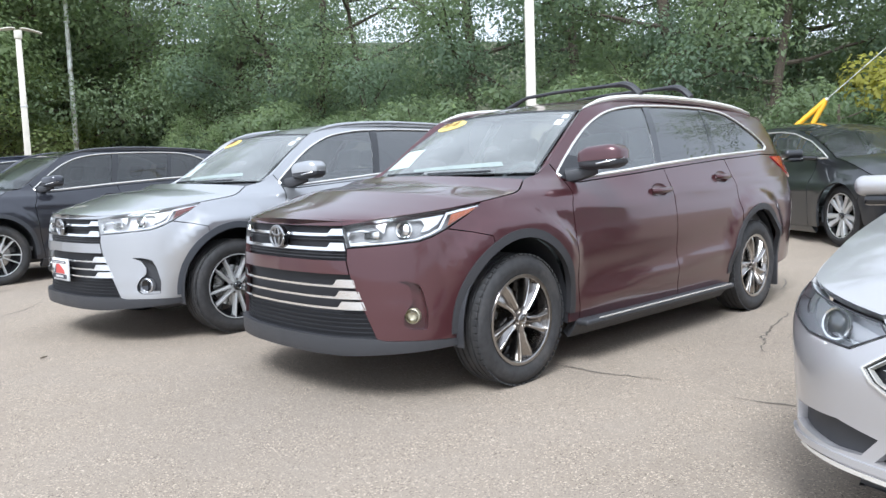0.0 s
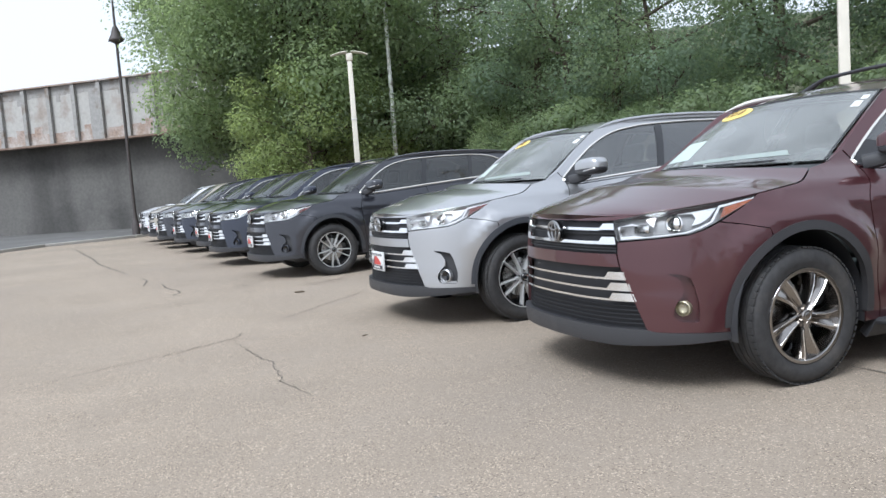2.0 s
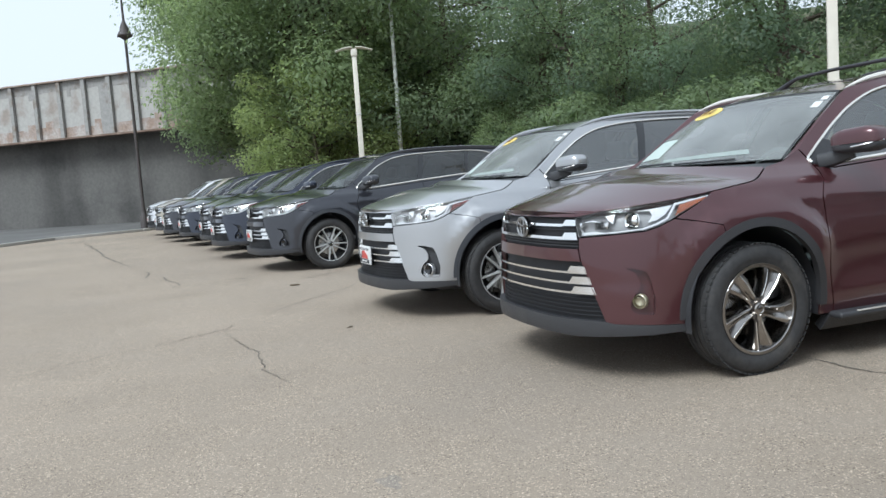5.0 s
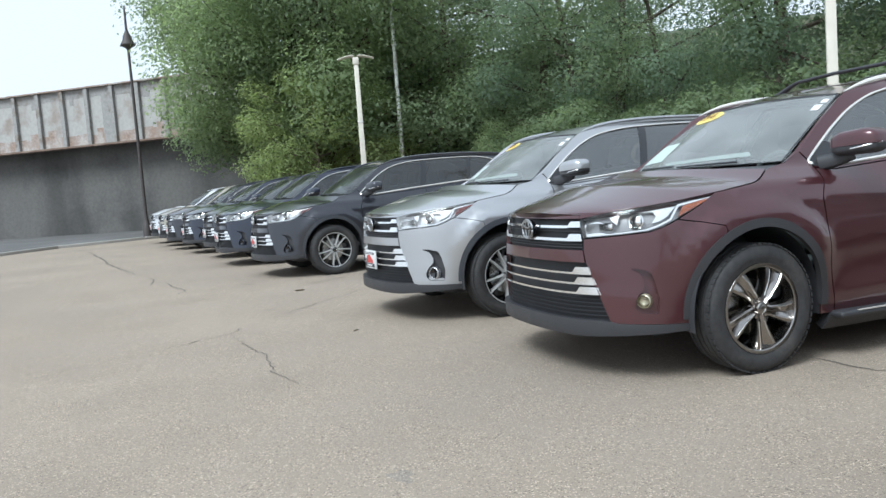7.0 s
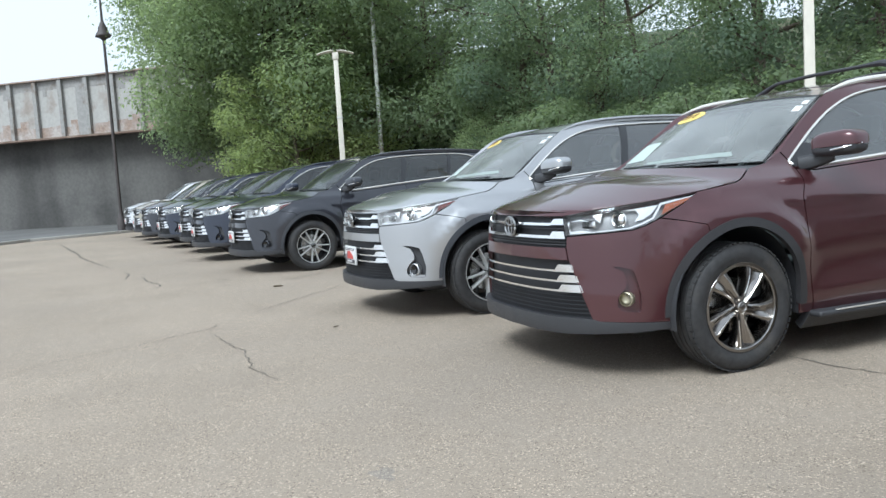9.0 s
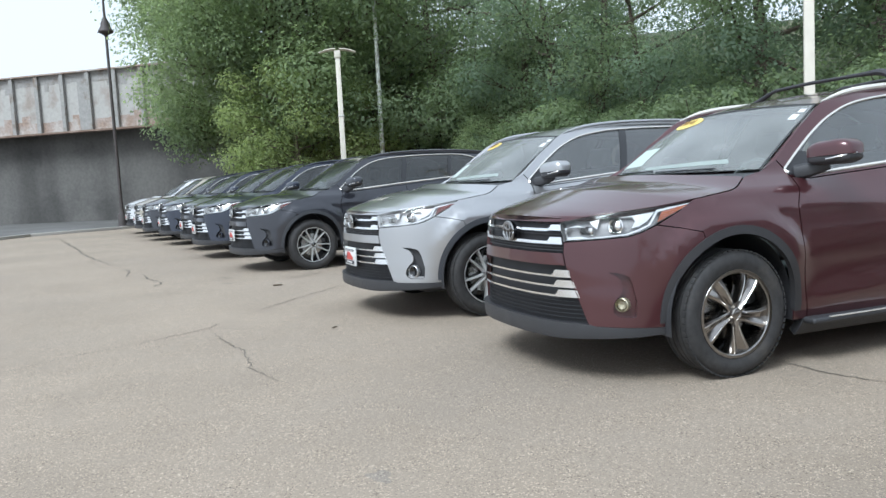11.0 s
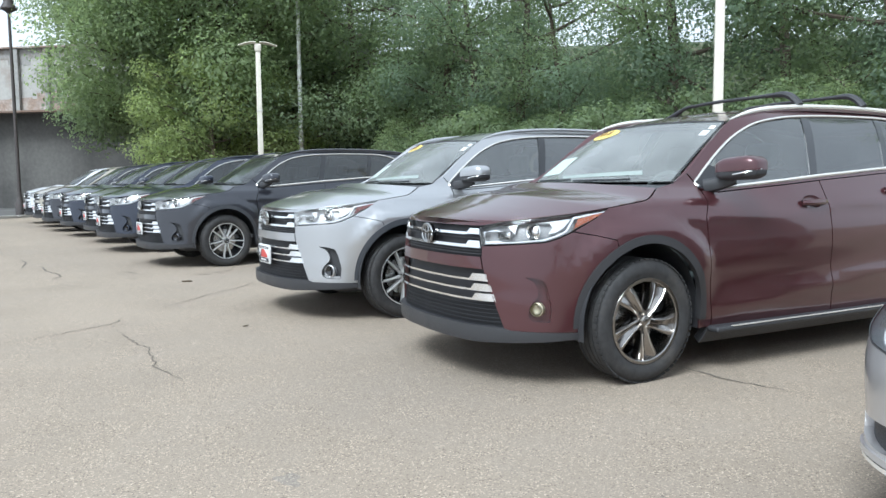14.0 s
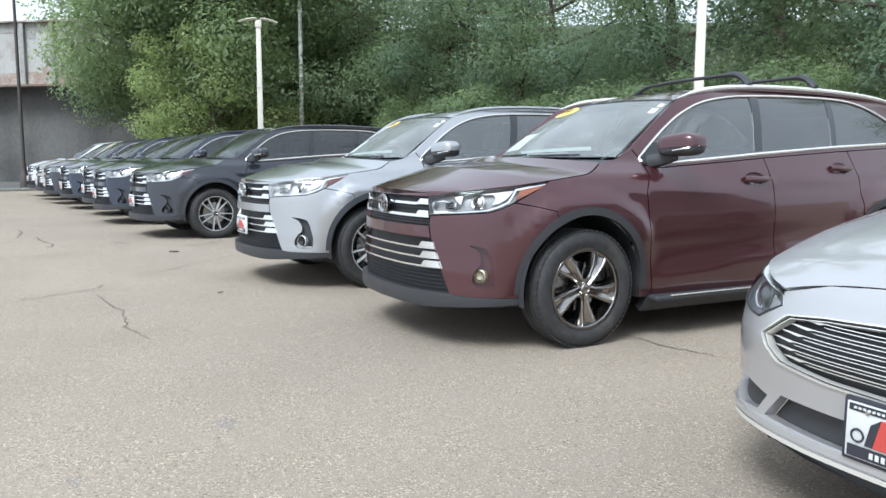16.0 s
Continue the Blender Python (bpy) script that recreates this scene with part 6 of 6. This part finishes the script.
pole = thing("utility_pole", "thin galvanised steel pole with rust streaks", "pole")
part("shaft", tube([(0, 0, -0.2), (0, 0, 3), (0, 0, 6), (0, 0, 10)], [0.085, 0.08, 0.07, 0.06], 12), MOTTLED, pole)
part("cap", lathe([(0.065, 9.98), (0.05, 10.05), (0.0005, 10.08)], 12, "z"), GALV, pole)
for z in (2.6, 4.4, 6.2):
    part("bracket", lathe([(0.085, z), (0.1, z + 0.01), (0.1, z + 0.05), (0.085, z + 0.06)], 12, "z"), GALV, pole)
pole.matrix_basis = pose(-21.7, 5.05, 0)

post = thing("street_lamp", "tall dark iron lamp post with a bell-shaped lantern and spike", "lamp")
part("shaft", lathe([(0.16, -0.1), (0.16, 0.5), (0.10, 0.6), (0.066, 0.9), (0.056, 5.0), (0.048, 7.2)], 16, "z"), DARKIRON, post)
part("lantern", lathe([(0.06, 7.15), (0.11, 7.2), (0.26, 7.28), (0.27, 7.32), (0.17, 7.5), (0.15, 7.62), (0.08, 7.78), (0.045, 7.86)], 20, "z"), DARKIRON, post, "bell-shaped lantern")
part("spike", tube([(0, 0, 7.8), (0, 0, 8.4), (0, 0, 8.75)], [0.05, 0.04, 0.03], 10), DARKIRON, post)
part("crossarm", tube([(-0.32, 0, 7.3), (0.32, 0, 7.3)], 0.025, 8), DARKIRON, post)
post.matrix_basis = pose(-26.9, -3.75, 0, rz=60)

GUARD = material("yellow_plastic", (0.80, 0.42, 0.02), 0.45, vary=0.08, scale=8)
stay = thing("guy_wire", "steel guy wire with yellow plastic guards", "guy wire")
foot, top = np.array((-2.89, 8.49, 0.2)), np.array((6.83, 11.88, 9.5))
cross = foot + (top - foot) * 0.206
w = part("wire", tube([foot, top], 0.007, 6), GALV, stay)
part("guard", tube([foot + (top - foot) * 0.12, foot + (top - foot) * 0.206], 0.04, 10), GUARD, w, "yellow plastic guard")
foot2 = cross + (np.array((-1.07, 9.13, 1.74)) - cross) * 4.6
w = part("wire", tube([foot2, cross], 0.007, 6), GALV, stay)
part("guard", tube([cross + (foot2 - cross) * 0.45, cross + (foot2 - cross) * 0.02], 0.04, 10), GUARD, w, "yellow plastic guard")
part("clamp", tube([cross - (0.02, 0.01, 0.02), cross + (0.02, 0.01, 0.02)], 0.03, 8), GALV, stay)

# ---- railway bank behind the trees ----
SCRUB = material("scrub_earth", (0.10, 0.105, 0.065), 0.95, bump=0.8, scale=6, vary=0.35, second=(0.065, 0.085, 0.04), second_scale=0.8, amount=0.6)
rows_ = []
for k, l in enumerate(np.linspace(-16.0, -78.0, 40)):
    wob = 0.12 * math.sin(k * 1.7) + 0.08 * math.sin(k * 3.1)
    rows_.append([(l, -side * 3.2, -0.3), (l, -side * (1.5 + wob), 3.4 + wob), (l, side * 0.2, 6.6 + 0.5 * wob), (l, side * 0.8, 6.85), (l, side * 7.0, 6.85), (l, side * 14.0, -0.3)])
v = [tuple(BR @ Vector(p)) for r in rows_ for p in r]
tagged(part("embankment", (v, [(i * 6 + j, i * 6 + j + 1, i * 6 + j + 7, i * 6 + j + 6) for i in range(39) for j in range(5)]), SCRUB), "overgrown railway embankment behind the trees", "embankment", kind="structure")


# ---- cracks ----
CRACKFILL = material("crack_shadow", (0.125, 0.109, 0.088), 0.95, vary=0.3, scale=30)


def crack(points, width, seed, name="crack"):
    rng_ = np.random.default_rng(seed)
    p = np.array(points, float)
    d = np.r_[0, np.cumsum(np.hypot(*np.diff(p, axis=0).T))]
    n = max(4, int(d[-1] / 0.045))
    t = np.linspace(0, d[-1], n)
    q = np.stack([np.interp(t, d, p[:, 0]), np.interp(t, d, p[:, 1])], 1)
    walk_ = np.cumsum(rng_.normal(0, 0.009, (n, 2)), 0)
    walk_ -= np.linspace(0, 1, n)[:, None] * walk_[-1]
    q = q + walk_ + rng_.normal(0, 0.007, (n, 2))
    g = np.gradient(q, axis=0)
    g /= np.maximum(np.hypot(g[:, 0], g[:, 1])[:, None], 1e-9)
    nn = np.stack([-g[:, 1], g[:, 0]], 1)
    w = 0.52 * width * rng_.uniform(0.35, 1.0, n) * np.minimum(1, 4 * np.minimum(np.arange(n), np.arange(n)[::-1]) / n + 0.1)
    a, b = q + nn * w[:, None] / 2, q - nn * w[:, None] / 2
    v = [(x, y, ground_height(x, y) + 0.004) for x, y in np.concatenate([a, b])]
    f = [(i, i + 1, n + i + 1, n + i) for i in range(n - 1)]
    ob = part(name, (v, [tuple(reversed(t_)) for t_ in f]), CRACKFILL)
    return tagged(ob, "dark jagged crack in the asphalt", "crack", "cracks in the lot", "structure")


CRACKS = [([(-21.38, -5.47), (-15.37, -4.54), (-12.39, -4.00), (-9.93, -3.58)], 0.085), ([(-9.26, -3.38), (-8.56, -3.27), (-7.80, -3.28), (-7.69, -3.10)], 0.05),
          ([(-7.92, -3.05), (-7.13, -2.94), (-6.44, -2.84)], 0.055), ([(-6.62, -2.80), (-6.32, -2.85), (-6.13, -2.93)], 0.05), ([(-6.24, -2.84), (-6.23, -2.51), (-6.20, -2.21)], 0.022),
          ([(-3.15, -2.17), (-3.56, -1.77), (-4.02, -1.30), (-4.66, -0.83)], 0.027),
          ([(-2.84, -2.45), (-2.59, -2.55), (-2.45, -2.78), (-2.23, -3.05)], 0.022), ([(-2.30, -3.05), (-2.12, -3.40), (-1.88, -3.71), (-1.70, -4.03)], 0.016), ([(-2.59, -2.55), (-2.21, -2.17)], 0.013),
          ([(-2.59, -2.55), (-2.42, -2.52), (-2.03, -2.54), (-1.88, -2.47), (-1.62, -2.43), (-1.40, -2.36), (-1.07, -2.36), (-0.87, -2.35), (-0.61, -2.30), (-0.25, -2.23)], 0.021),
          ([(0.74, 0.43), (0.94, 0.43), (1.10, 0.44), (1.25, 0.50), (1.50, 0.55)], 0.034), ([(0.33, 4.68), (0.67, 3.98), (0.68, 3.79)], 0.03), ([(0.97, 2.93), (1.20, 2.78), (1.37, 2.02), (1.47, 1.63), (1.66, 1.38)], 0.033),
          ([(1.81, 0.49), (1.94, 0.51), (2.13, 0.54), (2.38, 0.56)], 0.03), ([(1.18, 2.81), (1.94, 3.14), (2.62, 3.23)], 0.02)]
SHORT_CRACKS = [([(-6.40, -2.19), (-6.50, -2.05), (-6.21, -1.96)], 0.05), ([(-5.78, -2.14), (-5.67, -2.01)], 0.045), ([(-5.84, -1.46), (-5.76, -1.10), (-5.72, -0.80)], 0.03), ([(-5.85, -1.07), (-6.00, -0.74)], 0.055), ([(-5.72, -1.34), (-5.62, -1.15)], 0.06), ([(-6.23, -2.20), (-6.03, -1.98)], 0.03), ([(-2.35, -3.02), (-2.18, -3.10)], 0.018)]
STAIN = asphalt("oily_asphalt", (0.245, 0.213, 0.178), (0.22, 0.192, 0.162))
for cx, cy, r in ((1.31, -2.18, 0.045), (1.665, -2.76, 0.03)):
    a = np.linspace(0, 2 * np.pi, 22, endpoint=False)
    rr = r * (1 + 0.25 * np.sin(3 * a + cx) + 0.15 * np.sin(5 * a))
    v = [(cx, cy, GROUND + 0.001)] + [(cx + q * math.cos(k) * 1.5, cy + q * math.sin(k), GROUND + 0.001) for q, k in zip(rr, a)]
    tagged(part("oil_stain", (v, [(0, i + 1, (i + 1) % 22 + 1) for i in range(22)]), STAIN), "faint oil stain on the asphalt", "stain", kind="structure")
for i, (pts, w) in enumerate(CRACKS + SHORT_CRACKS):
    crack(pts, w, i)


# ---- litter ----
BARKCHIP = material("dry_bark", (0.10, 0.075, 0.05), 0.9, bump=0.5, scale=60, vary=0.3)
for cx, cy, a, ln in ((-5.03, -1.54, 62, 0.13), (-1.90, -1.60, 50, 0.03)):
    k = np.linspace(-0.5, 0.5, 7)
    chip = thing("twig", "short dry twig lying on the asphalt", "twig")
    part("stem", tube(np.stack([k * ln, 0.012 * np.sin(k * 7), 0 * k + 0.011], 1), np.array([0.004, 0.009, 0.011, 0.010, 0.011, 0.008, 0.004]) * min(1, ln / 0.08), 7), BARKCHIP, chip)
    part("side_shoot", tube([(0.02 * ln, 0.0, 0.012), (0.2 * ln, 0.02, 0.012), (0.3 * ln, 0.045, 0.010)], [0.006, 0.005, 0.003], 6), BARKCHIP, chip)
    chip.matrix_basis = pose(cx, cy, GROUND, rz=a)
